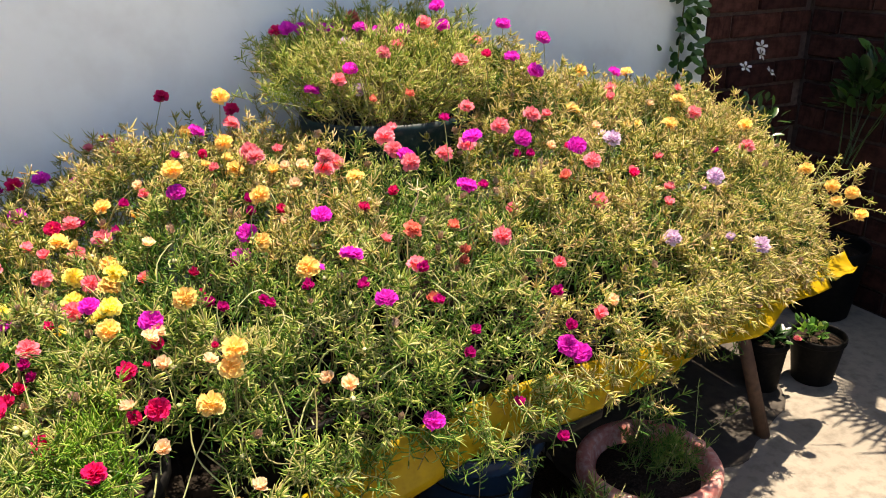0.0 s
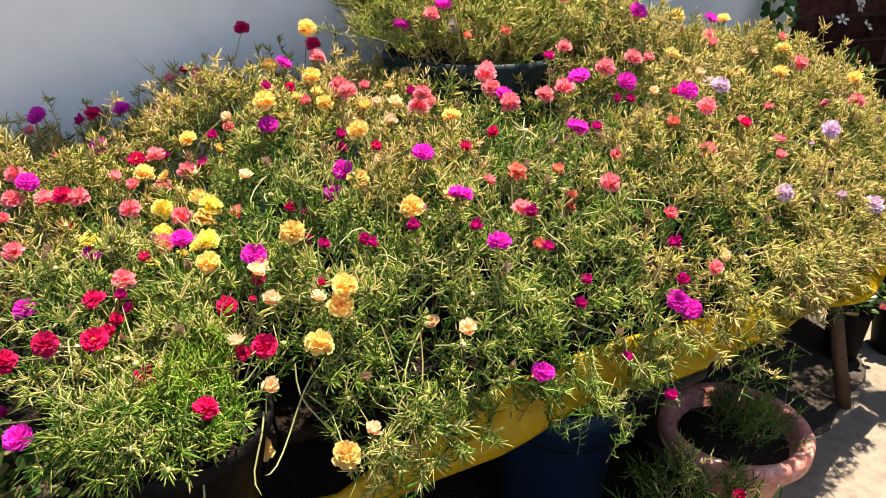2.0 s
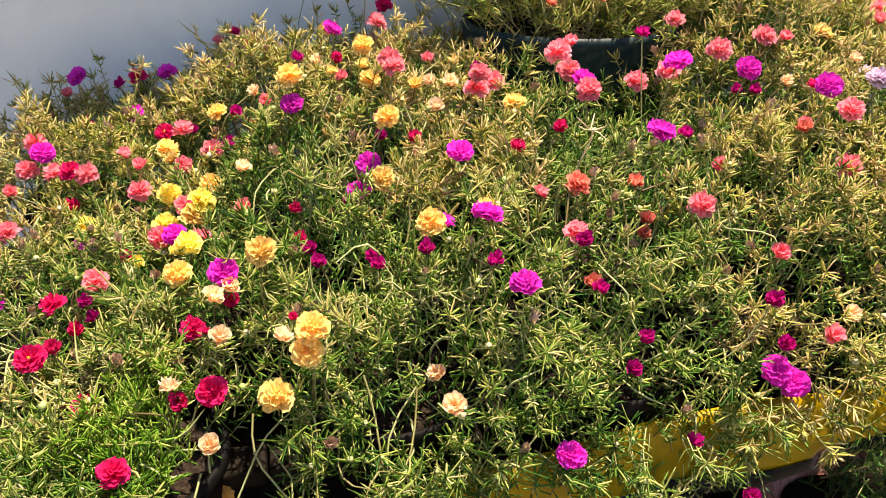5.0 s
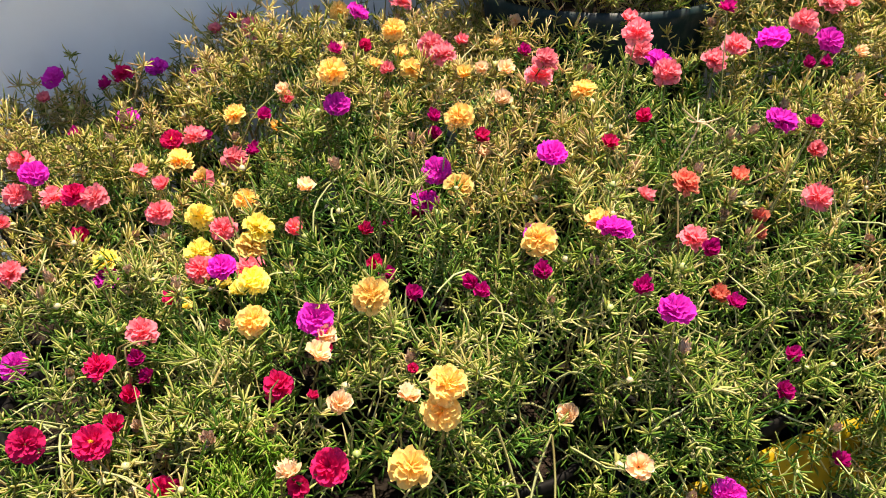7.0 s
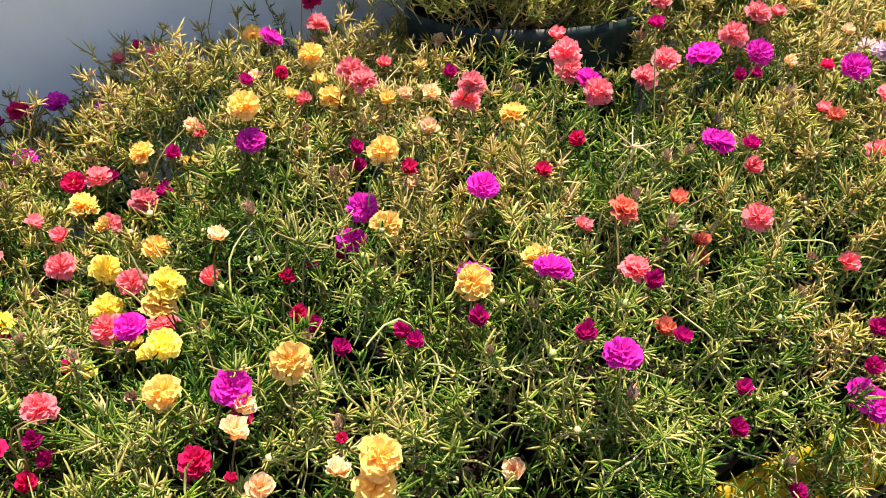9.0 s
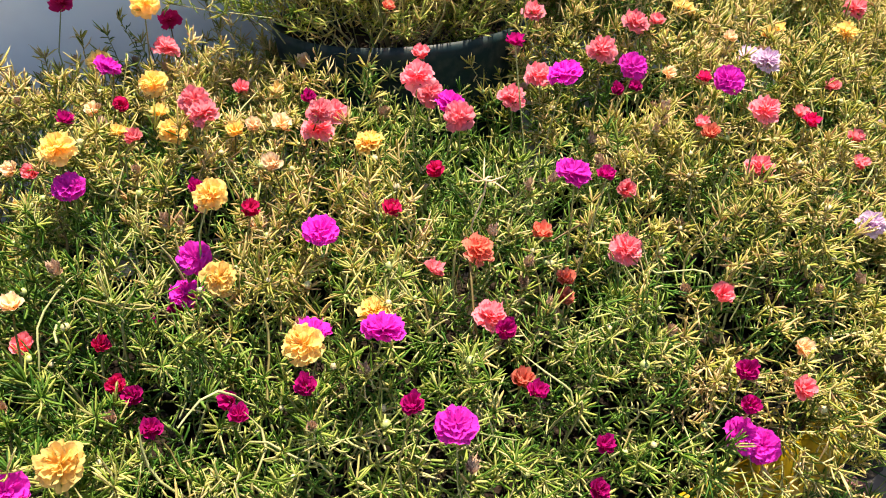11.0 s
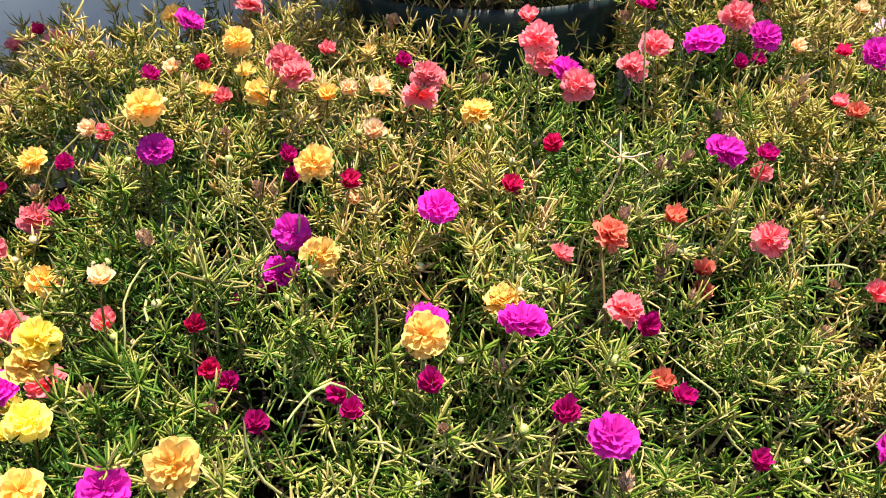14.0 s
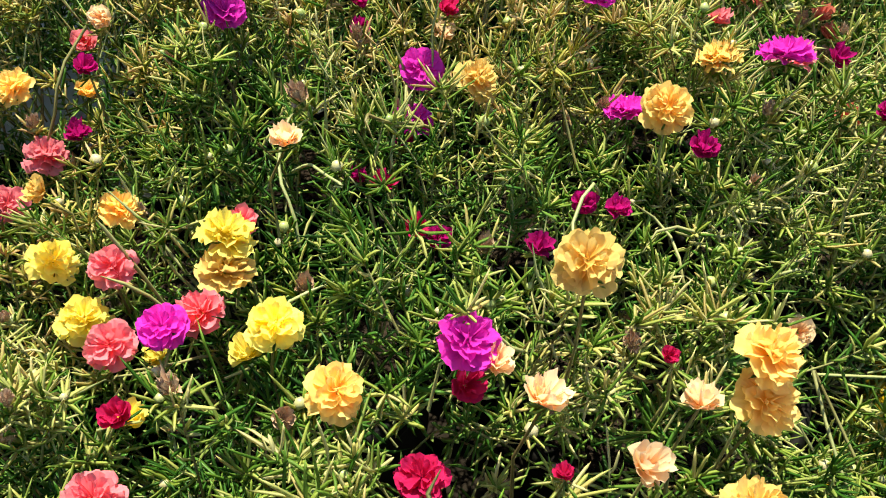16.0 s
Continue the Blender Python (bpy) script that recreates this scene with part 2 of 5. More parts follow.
def lathe(profile, n=40, wobble=0.0, seed=0):
    """A turned shape from (radius, height) pairs; closed where the radius is 0."""
    rng = np.random.default_rng(seed)
    ph = rng.uniform(0, 6.28, 4)
    bm, rings = bmesh.new(), []
    for r, z in profile:
        if r == 0:
            rings.append([bm.verts.new((0, 0, z))])
            continue
        ring = []
        for k in range(n):
            a = 2 * math.pi * k / n
            w = 1 + wobble * (math.sin(2 * a + ph[0]) + 0.6 * math.sin(3 * a + ph[1]))
            ring.append(bm.verts.new((r * w * math.cos(a), r * w * math.sin(a), z + 0.5 * wobble * r * math.sin(2 * a + ph[2]))))
        rings.append(ring)
    for a, b in zip(rings, rings[1:]):
        for k in range(n):
            if len(a) == 1 and len(b) == 1:
                continue
            if len(a) == 1:
                bm.faces.new((a[0], b[(k + 1) % n], b[k]))
            elif len(b) == 1:
                bm.faces.new((a[k], a[(k + 1) % n], b[0]))
            else:
                bm.faces.new((a[k], a[(k + 1) % n], b[(k + 1) % n], b[k]))
    bmesh.ops.recalc_face_normals(bm, faces=bm.faces)
    return bm


def frames_of(d):
    """Two directions square to each row of d."""
    ref = np.where(np.abs(d[:, 2:3]) < 0.9, np.array([[0, 0, 1.0]]), np.array([[1.0, 0, 0]]))
    u = np.cross(d, ref)
    u /= np.linalg.norm(u, axis=1, keepdims=True)
    return u, np.cross(d, u)


RING3 = np.array([0, 2 * math.pi / 3, 4 * math.pi / 3])


def needles(base, d, length, radius, sag, fine=False):
    """Plump needle leaves: three-sided, thickest past the middle, with a short blunt tip, bent by sag."""
    n = len(base)
    u, v = frames_of(d)
    c, s = np.cos(RING3)[None, :, None], np.sin(RING3)[None, :, None]
    rim = (u[:, None] * c + v[:, None] * s) * radius[:, None, None]
    stations = ((0.0, 0.65), (0.40, 1.1), (0.84, 0.90)) if fine else ((0.0, 0.8), (0.74, 1.2))
    rows = [(base + d * length[:, None] * q + sag * q * q)[:, None] + rim * w for q, w in stations]
    tip = base + d * length[:, None] + sag
    vv = np.concatenate([*rows, tip[:, None]], 1).reshape(-1, 3)
    t, last = [], 3 * len(stations) - 3
    for k in range(3):
        j = (k + 1) % 3
        for a in range(0, last, 3):
            t += [(a + k, a + j, a + 3 + j), (a + k, a + 3 + j, a + 3 + k)]
        t.append((last + k, last + j, last + 3))
    ff = (np.array(t)[None] + (np.arange(n) * (last + 4))[:, None, None]).reshape(-1, 3)
    return vv, ff


def tubes(p0, p1, p2, r0, r1):
    """Bent stalks through three points each."""
    n = len(p0)
    d = p2 - p0
    d = d / np.maximum(np.linalg.norm(d, axis=1, keepdims=True), 1e-6)
    u, v = frames_of(d)
    c, s = np.cos(RING3)[None, :, None], np.sin(RING3)[None, :, None]
    rim = u[:, None] * c + v[:, None] * s
    rr = [r0, (r0 + r1) / 2, r1]
    vv = np.concatenate([p[:, None] + rim * r for p, r in zip((p0, p1, p2), rr)], 1).reshape(-1, 3)
    t = []
    for a in (0, 3):
        for k in range(3):
            j = (k + 1) % 3
            t += [(a + k, a + j, a + 3 + j), (a + k, a + 3 + j, a + 3 + k)]
    ff = (np.array(t)[None] + (np.arange(n) * 9)[:, None, None]).reshape(-1, 3)
    return vv, ff


def strands(rng, start, end, lift, radius, seg=8, wander=0.006):
    """Gently winding stems from start to end, arched by lift, tapering to a closed tip."""
    n = len(start)
    q = np.linspace(0, 1, seg)
    pts = start[:, None] * (1 - q)[None, :, None] + end[:, None] * q[None, :, None]
    pts[:, :, 2] += lift * 4 * (q * (1 - q))[None]
    for k, share in ((1, 1.2), (2, 0.8), (3, 0.4)):
        pts += rng.normal(0, wander * share, (n, 1, 3)) * np.sin(k * math.pi * q)[None, :, None]
    d = end - start
    d = d / np.linalg.norm(d, axis=1, keepdims=True)
    u, v = frames_of(d)
    a = np.arange(4) * math.pi / 2
    rim = u[:, None] * np.cos(a)[None, :, None] + v[:, None] * np.sin(a)[None, :, None]
    taper = np.array([1.0] * (seg - 1) + [0.25])
    vv = (pts[:, :, None] + rim[:, None] * (radius * taper)[None, :, None, None]).reshape(-1, 3)
    t = []
    for i in range(seg - 1):
        for k in range(4):
            j = (k + 1) % 4
            t += [(4 * i + k, 4 * i + j, 4 * i + 4 + j), (4 * i + k, 4 * i + 4 + j, 4 * i + 4 + k)]
    ff = (np.array(t)[None] + (np.arange(n) * 4 * seg)[:, None, None]).reshape(-1, 3)
    return vv, ff


def joined(pieces):
    v, f, at = [], [], 0
    for a, b in pieces:
        v.append(a)
        f.append(b + at)
        at += len(a)
    return np.concatenate(v), np.concatenate(f)


def shoots(rng, base, way, length, leaves, leaf_len, leaf_r, open_low=86, open_top=34, fine=False):
    """Leafy shoots: a stalk with needle leaves set in a spiral and a rosette at its tip. Returns leaves and stalks."""
    n = len(base)
    u, v = frames_of(way)
    lean = (u * rng.normal(0, 0.22, (n, 1)) + v * rng.normal(0, 0.22, (n, 1))) * length[:, None]
    tip = base + way * length[:, None] + lean
    mid = base + way * length[:, None] * 0.5 + lean * 0.25
    stalk = tubes(base, mid, tip, 0.0010, 0.0007)
    k = np.arange(leaves)[None, :]
    s = 1 - 0.72 * (1 - (k + 0.5) / leaves) ** 1.7 + rng.normal(0, 0.02, (n, leaves))
    s = np.clip(s, 0.05, 1)[:, :, None]
    at = base[:, None] * (1 - s) ** 2 + 2 * (2 * mid - 0.5 * base - 0.5 * tip)[:, None] * s * (1 - s) + tip[:, None] * s**2
    ang = k * 2.39996 + rng.uniform(0, 6.28, (n, 1)) + rng.normal(0, 0.3, (n, leaves))
    radial = u[:, None] * np.cos(ang)[..., None] + v[:, None] * np.sin(ang)[..., None]
    opening = np.radians(open_low + (open_top - open_low) * ((k + 0.5) / leaves) ** 1.6 + rng.normal(0, 9, (n, leaves)))[..., None]
    d = way[:, None] * np.cos(opening) + radial * np.sin(opening)
    d = (d + rng.normal(0, 0.10, d.shape)).reshape(-1, 3)
    d /= np.linalg.norm(d, axis=1, keepdims=True)
    ll = (leaf_len * rng.uniform(0.65, 1.2, (n, 1)) * rng.uniform(0.7, 1.2, (n, leaves)) * (0.92 + 0.2 * ((k + 0.5) / leaves) - 0.35 * ((k + 0.5) / leaves) ** 6)).ravel()
    sag = np.repeat(way, leaves, 0) * (ll * rng.normal(0.30, 0.50, len(ll)))[:, None] + rng.normal(0, 0.32, (len(ll), 3)) * ll[:, None]
    rad = leaf_r * rng.uniform(0.8, 1.15, len(ll))
    return needles(at.reshape(-1, 3), d, ll, rad, sag, fine), stalk, tip


def whorls(rng, tips, ways, count, leaf_len, leaf_r, fine=False):
    """Open stars of long curved leaves at the shoots' tips."""
    n = len(tips)
    u, v = frames_of(ways)
    k = np.arange(count)[None, :]
    ang = k * 6.2832 / count + rng.uniform(0, 6.28, (n, 1)) + rng.normal(0, 0.28, (n, count))
    radial = u[:, None] * np.cos(ang)[..., None] + v[:, None] * np.sin(ang)[..., None]
    opening = np.radians(rng.normal(58, 14, (n, 1)) + rng.normal(0, 10, (n, count)))[..., None]
    d = (ways[:, None] * np.cos(opening) + radial * np.sin(opening) + rng.normal(0, 0.08, radial.shape)).reshape(-1, 3)
    d /= np.linalg.norm(d, axis=1, keepdims=True)
    ll = (leaf_len * rng.uniform(0.75, 1.2, (n, 1)) * rng.uniform(0.75, 1.2, (n, count))).ravel()
    sag = np.repeat(ways, count, 0) * (ll * rng.normal(-0.05, 0.38, len(ll)))[:, None] + rng.normal(0, 0.16, (len(ll), 3)) * ll[:, None]
    return needles(np.repeat(tips, count, 0) - np.repeat(ways, count, 0) * 0.002, d, ll, leaf_r * rng.uniform(0.82, 1.15, len(ll)), sag, fine)


def ovals(base, d, up, length, width, fold=0.15, curl=0.1):
    """Flat oval leaves of six facets folded along the midrib."""
    n = len(base)
    side = np.cross(d, up)
    side /= np.maximum(np.linalg.norm(side, axis=1, keepdims=True), 1e-6)
    nor = np.cross(side, d)
    L, W = length[:, None], width[:, None]
    rows = []
    for s, w in ((0.0, 0.06), (0.3, 0.46), (0.62, 0.5), (0.88, 0.28)):
        c = base + d * L * s - nor * L * curl * s * s
        rows += [c - side * W * w + nor * W * fold * w * 2, c, c + side * W * w + nor * W * fold * w * 2]
    rows.append(base + d * L - nor * L * curl)
    vv = np.stack(rows, 1).reshape(-1, 3)
    t = []
    for k in range(3):
        a, b = 3 * k, 3 * k + 3
        for j in (0, 1):
            t += [(a + j, a + j + 1, b + j + 1), (a + j, b + j + 1, b + j)]
    t += [(9, 10, 12), (10, 11, 12)]
    ff = (np.array(t)[None] + (np.arange(n) * 13)[:, None, None]).reshape(-1, 3)
    return vv, ff


# ---- flowers ----


def petal_grid(rng, r_in, r_out, ang, width, cup, ruffle, z0, rows=5, cols=7, notch=0.12):
    """One petal: a fan with a ruffled, notched outer edge that rises with cup."""
    v, f = [], []
    ph, amp = rng.uniform(0, 6.28), ruffle * rng.uniform(0.6, 1.3)
    for i in range(rows):
        s = i / (rows - 1)
        for j in range(cols):
            q = j / (cols - 1) * 2 - 1
            reach = r_out * (1 - 0.34 * q**4 - 0.06 * q * q - notch * max(0, 1 - abs(q) * 3.2) + 0.020 * math.sin(7 * q + ph) + 0.010 * math.sin(17 * q + 2.3 * ph))
            r = r_in + (reach - r_in) * s
            a = ang + q * width * (0.45 + 0.55 * s**0.7 - 0.12 * s**4) * 0.5
            z = z0 + cup * r_out * s**1.5 + amp * s * s * math.sin(4.2 * q + ph) + 0.5 * amp * s**3 * math.sin(11 * q + 2 * ph) + 0.35 * amp * s**4 * math.sin(19 * q + 3 * ph)
            v.append((r * math.cos(a), r * math.sin(a), z))
    for i in range(rows - 1):
        for j in range(cols - 1):
            a = i * cols + j
            f.append((a, a + 1, a + cols + 1, a + cols))
    return np.array(v), np.array(f)


def bloom_mesh(name, seed, kind):
    """A moss rose: "double" a full pompon, "single" a ruffled bowl, "closed" a furled or fading one."""
    rng = np.random.default_rng(seed)
    pieces = []
    if kind == "double":
        for count, r, cup, z, w in ((7, 0.0200, -0.08, 0.0, 1.35), (7, 0.0190, 0.12, 0.0012, 1.30), (6, 0.0170, 0.32, 0.0026, 1.35), (5, 0.0142, 0.55, 0.0040, 1.40), (4, 0.0110, 0.85, 0.0052, 1.50), (4, 0.0075, 1.20, 0.0064, 1.40)):
            o = rng.uniform(0, 6.28)
            for k in range(count):
                pieces.append(petal_grid(rng, 0.001, r * rng.uniform(0.88, 1.08), o + 6.2832 * k / count + rng.normal(0, 0.12), w * rng.uniform(0.85, 1.15), cup + rng.normal(0, 0.10), 0.0021, z + rng.normal(0, 0.0007), 5, 11, 0.03))
    elif kind == "single":
        for count, r, cup, z in ((8, 0.0205, 0.10, 0.0), (7, 0.0188, 0.26, 0.002), (6, 0.0150, 0.48, 0.0036), (4, 0.0090, 0.95, 0.0048)):
            o = rng.uniform(0, 6.28)
            for k in range(count):
                pieces.append(petal_grid(rng, 0.001, r * rng.uniform(0.92, 1.06), o + 6.2832 * k / count + rng.normal(0, 0.08), 1.60, cup + rng.normal(0, 0.06), 0.0023, z + 0.0007 * (k % 3), 5, 13, 0.05))
    else:
        for count, r, cup, z, w in ((6, 0.0128, 0.50, 0.0, 1.75), (5, 0.0112, 0.90, 0.0015, 1.75), (4, 0.0085, 1.45, 0.0025, 1.8)):
            o = rng.uniform(0, 6.28)
            for k in range(count):
                pieces.append(petal_grid(rng, 0.001, r * rng.uniform(0.85, 1.12), o + 6.2832 * k / count, w, cup + rng.normal(0, 0.16), 0.0020, z, 4, 9, 0.03))
    v, f = joined(pieces)
    return tri_mesh(name, v, f)


def stamen_mesh(seed):
    rng = np.random.default_rng(seed)
    n = 26
    a, t = rng.uniform(0, 6.28, n), rng.uniform(0.1, 0.75, n)
    d = np.stack([np.cos(a) * np.sin(t), np.sin(a) * np.sin(t), np.cos(t)], 1)
    return tri_mesh("stamens", *needles(np.zeros((n, 3)) + [0, 0, 0.002], d, rng.uniform(0.005, 0.0075, n), np.full(n, 0.00045), np.zeros((n, 3))))


BLOOM = {}
for shade in PETAL:
    if shade in ("white", "rose"):
        continue
    kinds = ("single", "closed") if shade in ("magenta",) else ("double", "closed")
    if shade == "crimson":
        kinds = ("double", "single", "closed")
    for k in kinds:
        for variant in range(3):
            me = bloom_mesh("flower_petals", 11 * variant + len(shade) * 7 + len(k), k)
            me.materials.append(PETAL["rose" if shade == "magenta" and k == "closed" else shade])
            BLOOM[shade, k, variant] = me
SPENT = []
for variant in range(3):
    me = bloom_mesh("spent_petals", 301 + variant, "closed")
    for vert in me.vertices:
        vert.co.x, vert.co.y, vert.co.z = vert.co.x * 0.42, vert.co.y * 0.46, vert.co.z * 0.75 + 0.001
    me.materials.append(WITHERED)
    SPENT.append(me)
STAMENS = stamen_mesh(5)
STAMENS.materials.append(STAMEN)
FLOWER_LABEL = {
    "magenta": "ruffled magenta moss rose flower", "coral": "double coral-pink moss rose flower", "gold": "double golden-yellow moss rose flower",
    "lemon": "double lemon-yellow moss rose flower", "crimson": "crimson moss rose flower", "lilac": "double pale lilac moss rose flower",
    "peach": "fading peach moss rose flower", "orange": "orange-red wilting moss rose flower"}


# ---- the setting ----


def structure(name, data, mat, label="", category=""):
    ob = part(name, data, mat, None)
    return tagged(ob, label, category, kind="structure")


WALL_Y, CORNER_X, SIDE_X, WALL_H, BRICK_TOP = 2.03, 1.972, 2.46, 3.30, 3.40
floor = structure("floor", bm_mesh("floor", box(bmesh.new(), 1.0, SIDE_X, 0.55, WALL_Y, -0.12, 0)), CONCRETE, "dusty sunlit concrete courtyard floor", "floor")
# Unseen pale floor, added as a reflector for the shaded back wall.
structure("pavement", bm_mesh("pavement", box(bmesh.new(), -3.2, SIDE_X, -6.0, -0.602, -0.12, 0)), PALE_CONCRETE, "unseen pale yard added to bounce light onto the white wall", "pavement")
# Dark sheet just above the floor that paints in the bench's shade.
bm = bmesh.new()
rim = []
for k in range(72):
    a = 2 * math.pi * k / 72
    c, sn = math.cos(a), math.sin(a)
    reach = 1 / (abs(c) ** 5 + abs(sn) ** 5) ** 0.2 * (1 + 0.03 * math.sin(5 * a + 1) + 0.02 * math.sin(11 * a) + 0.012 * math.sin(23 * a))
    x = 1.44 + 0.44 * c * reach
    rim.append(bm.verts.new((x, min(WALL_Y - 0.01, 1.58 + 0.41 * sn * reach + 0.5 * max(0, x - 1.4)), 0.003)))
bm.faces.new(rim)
structure("shade_patch", bm_mesh("shade_patch", bm), SHADE_CONCRETE, "dark floor patch standing in for the shade under the bench", "floor")
# Added dark ground: blackens the shade under the bench and limits bounce.
structure("ground", bm_mesh("ground", box(box(bmesh.new(), -3.2, 0.998, -0.6, WALL_Y, -0.12, -0.002), 1.0, SIDE_X, -0.6, 0.548, -0.12, -0.002)), SOIL, "added dark ground that deepens the bench's shade and cuts bounced light", "ground")
structure("wall_back", bm_mesh("wall_back", box(bmesh.new(), -0.60, CORNER_X, WALL_Y, WALL_Y + 0.2, -0.12, WALL_H, 0.006)), PLASTER, "white-painted plaster garden wall in shade", "wall")
structure("wall_left_of_door", bm_mesh("wall_left_of_door", box(bmesh.new(), -3.2, -1.60, WALL_Y, WALL_Y + 0.2, -0.12, WALL_H, 0.006)), PLASTER, "white-painted plaster garden wall in shade", "wall")
structure("wall_lintel", bm_mesh("wall_lintel", box(bmesh.new(), -1.60, -0.60, WALL_Y, WALL_Y + 0.2, 2.06, WALL_H, 0.004)), PLASTER, "white plaster above the door", "wall")
# Unseen closing wall, white and low to send light to the back wall.
structure("wall_front", bm_mesh("wall_front", box(bmesh.new(), -3.2, SIDE_X + 0.2, -6.2, -6.0, -0.12, 1.5)), PLASTER, "unseen low white wall closing the yard, added to bounce light", "wall")
# Unseen closing wall, kept dark so that little light bounces off it.
structure("wall_left", bm_mesh("wall_left", box(bmesh.new(), -3.4, -3.2, -6.2, WALL_Y + 0.2, -0.12, 2.25)), MORTAR, "unseen brick-coloured wall closing the yard, dark to limit bounce", "wall")
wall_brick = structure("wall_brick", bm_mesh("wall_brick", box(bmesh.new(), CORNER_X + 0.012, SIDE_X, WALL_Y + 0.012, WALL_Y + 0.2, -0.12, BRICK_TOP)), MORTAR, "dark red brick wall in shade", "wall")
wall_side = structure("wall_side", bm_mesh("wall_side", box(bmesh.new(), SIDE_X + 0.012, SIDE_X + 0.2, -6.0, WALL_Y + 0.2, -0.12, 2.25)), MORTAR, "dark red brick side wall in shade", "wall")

door = structure("door_1", bm_mesh("door_1", box(bmesh.new(), -1.545, -0.655, WALL_Y + 0.03, WALL_Y + 0.07, 0.01, 2.0, 0.004)), DOOR_RED, "closed red-brown painted door", "door")
bm = box(bmesh.new(), -0.655, -0.602, WALL_Y - 0.012, WALL_Y + 0.12, 0, 2.055, 0.003)
part("door_frame", bm_mesh("door_frame", bm), DOOR_BLACK, door, "dark painted door frame")
bm = box(bmesh.new(), -1.598, -1.547, WALL_Y - 0.012, WALL_Y + 0.12, 0, 2.055, 0.003)
part("door_frame", bm_mesh("door_frame", bm), DOOR_BLACK, door, "dark painted door frame")
bm = box(bmesh.new(), -1.547, -0.655, WALL_Y - 0.012, WALL_Y + 0.12, 2.005, 2.055, 0.003)
part("door_frame", bm_mesh("door_frame", bm), DOOR_BLACK, door, "dark painted door frame")
for z0 in (0.15, 1.05):
    bm = box(bmesh.new(), -1.42, -0.78, WALL_Y + 0.018, WALL_Y + 0.034, z0, z0 + 0.78, 0.006)
    part("door_panel", bm_mesh("door_panel", bm), DOOR_RED, door)

# ---- the bench, its sheet and what stands under it ----


def front_y(x):
    """Where the foliage's front edge runs."""
    return np.interp(x, [-0.5, -0.1, 0.0, 0.065, 0.11, 0.29, 0.36, 0.45, 0.7, 0.95, 1.5, 1.75], [0.97, 0.912, 0.896, 0.900, 0.945, 0.950, 0.920, 0.925, 0.945, 0.988, 1.19, 1.285])


def sheet_y(x):
    """Where the sheet hangs along the bench front."""
    return float(np.interp(x, [0.45, 0.7, 0.95, 1.5, 1.75], [0.935, 0.95, 0.985, 1.18, 1.26]))


bench = thing("bench", (0.75, 1.45, 0), "low timber plant bench behind a yellow sheet", "bench")
# The last plank is added past the bench end to shade the floor.
for k in range(15):
    x0 = -0.34 + 0.15 * k
    y0 = max(sheet_y(x0), sheet_y(x0 + 0.145)) + 0.20
    y0 = 1.13 if x0 < -0.1 else y0
    part("plank", bm_mesh("plank", box(bmesh.new(), x0, x0 + 0.145, y0, 1.95, 0.408, 0.435, 0.004)), SHADED_TIMBER, bench)
for x0, y0, x1, y1 in ((1.40, 1.24, 1.559, 1.249), (-0.12, 1.06, -0.16, 1.04), (1.58, 1.86, 1.64, 1.90), (-0.26, 1.86, -0.30, 1.90)):
    leg = bmesh.new()
    d = Vector((x1 - x0, y1 - y0, -0.40))
    m = Matrix.Translation(Vector((x0, y0, 0.40)) + d * 0.5) @ d.to_track_quat("Z", "Y").to_matrix().to_4x4()
    bmesh.ops.create_cone(leg, cap_ends=True, segments=12, radius1=0.016, radius2=0.019, depth=d.length, matrix=m)
    part("leg", bm_mesh("leg", leg, True), TIMBER, bench, "round brown wooden leg")


def sheet_line(s):
    """The sheet's run along the bench front: x and y at s from 0 to 1."""
    x = -0.17 + 1.86 * s
    y = sheet_y(x) + 0.018 + 0.010 * np.sin(7 * s * 3.1) + 0.005 * np.sin(31 * s)
    return x, y


def sheet_bands(s):
    x = -0.17 + 1.86 * s
    top = np.interp(x, [-0.2, 0.15, 0.24, 0.32, 0.55, 0.75, 1.2, 1.7], [0.470, 0.450, 0.500, 0.540, 0.570, 0.578, 0.518, 0.448])
    low = np.interp(x, [-0.2, 0.1, 0.4, 0.57, 0.776, 0.777, 1.15, 1.45, 1.7], [0.42, 0.41, 0.437, 0.474, 0.478, 0.492, 0.472, 0.442, 0.408])
    return top, low + np.interp(x, [0.4, 0.8, 1.25], [0.008, 0.016, 0.011]) + 0.004 * np.sin(23 * s)


def sheet_mesh(s0, s1, z_from, z_to, out, n=150, rows=7, back=0.022):
    """A hanging strip of sheet with thickness; z_from and z_to are shares of its drop."""
    v, f = [], []
    for i in range(n + 1):
        s = s0 + (s1 - s0) * i / n
        x, y = sheet_line(s)
        top, low = sheet_bands(s)
        for j in range(rows + 1):
            q = z_from + (z_to - z_from) * j / rows
            z = top + (low - top) * q
            yy = y - out - np.interp(x, [0.4, 0.8, 1.25], [0.010, 0.018, 0.044]) * q + 0.005 * math.sin(40 * s + 5 * q) * q
            v.append((x, yy, z))
        if back:
            v.append((x, y + back, top - 0.020))
            v.append((x, y + 0.008, top + 0.002))
        else:
            v += [(x, y - out + 0.001, top + (low - top) * z_from)] * 2
    m = rows + 3
    for i in range(n):
        a, b = i * m, (i + 1) * m
        for j in range(rows):
            f.append((a + j, a + j + 1, b + j + 1, b + j))
        if back:
            f.append((a + rows + 2, a, b, b + rows + 2))
            f.append((a + rows + 1, a + rows + 2, b + rows + 2, b + rows + 1))
    return tri_mesh("sheet", np.array(v), np.array(f))


sheet = thing("vinyl_sheet", (0.75, 1.0, 0.5), "bright yellow vinyl banner draped along the bench front", "sheet")


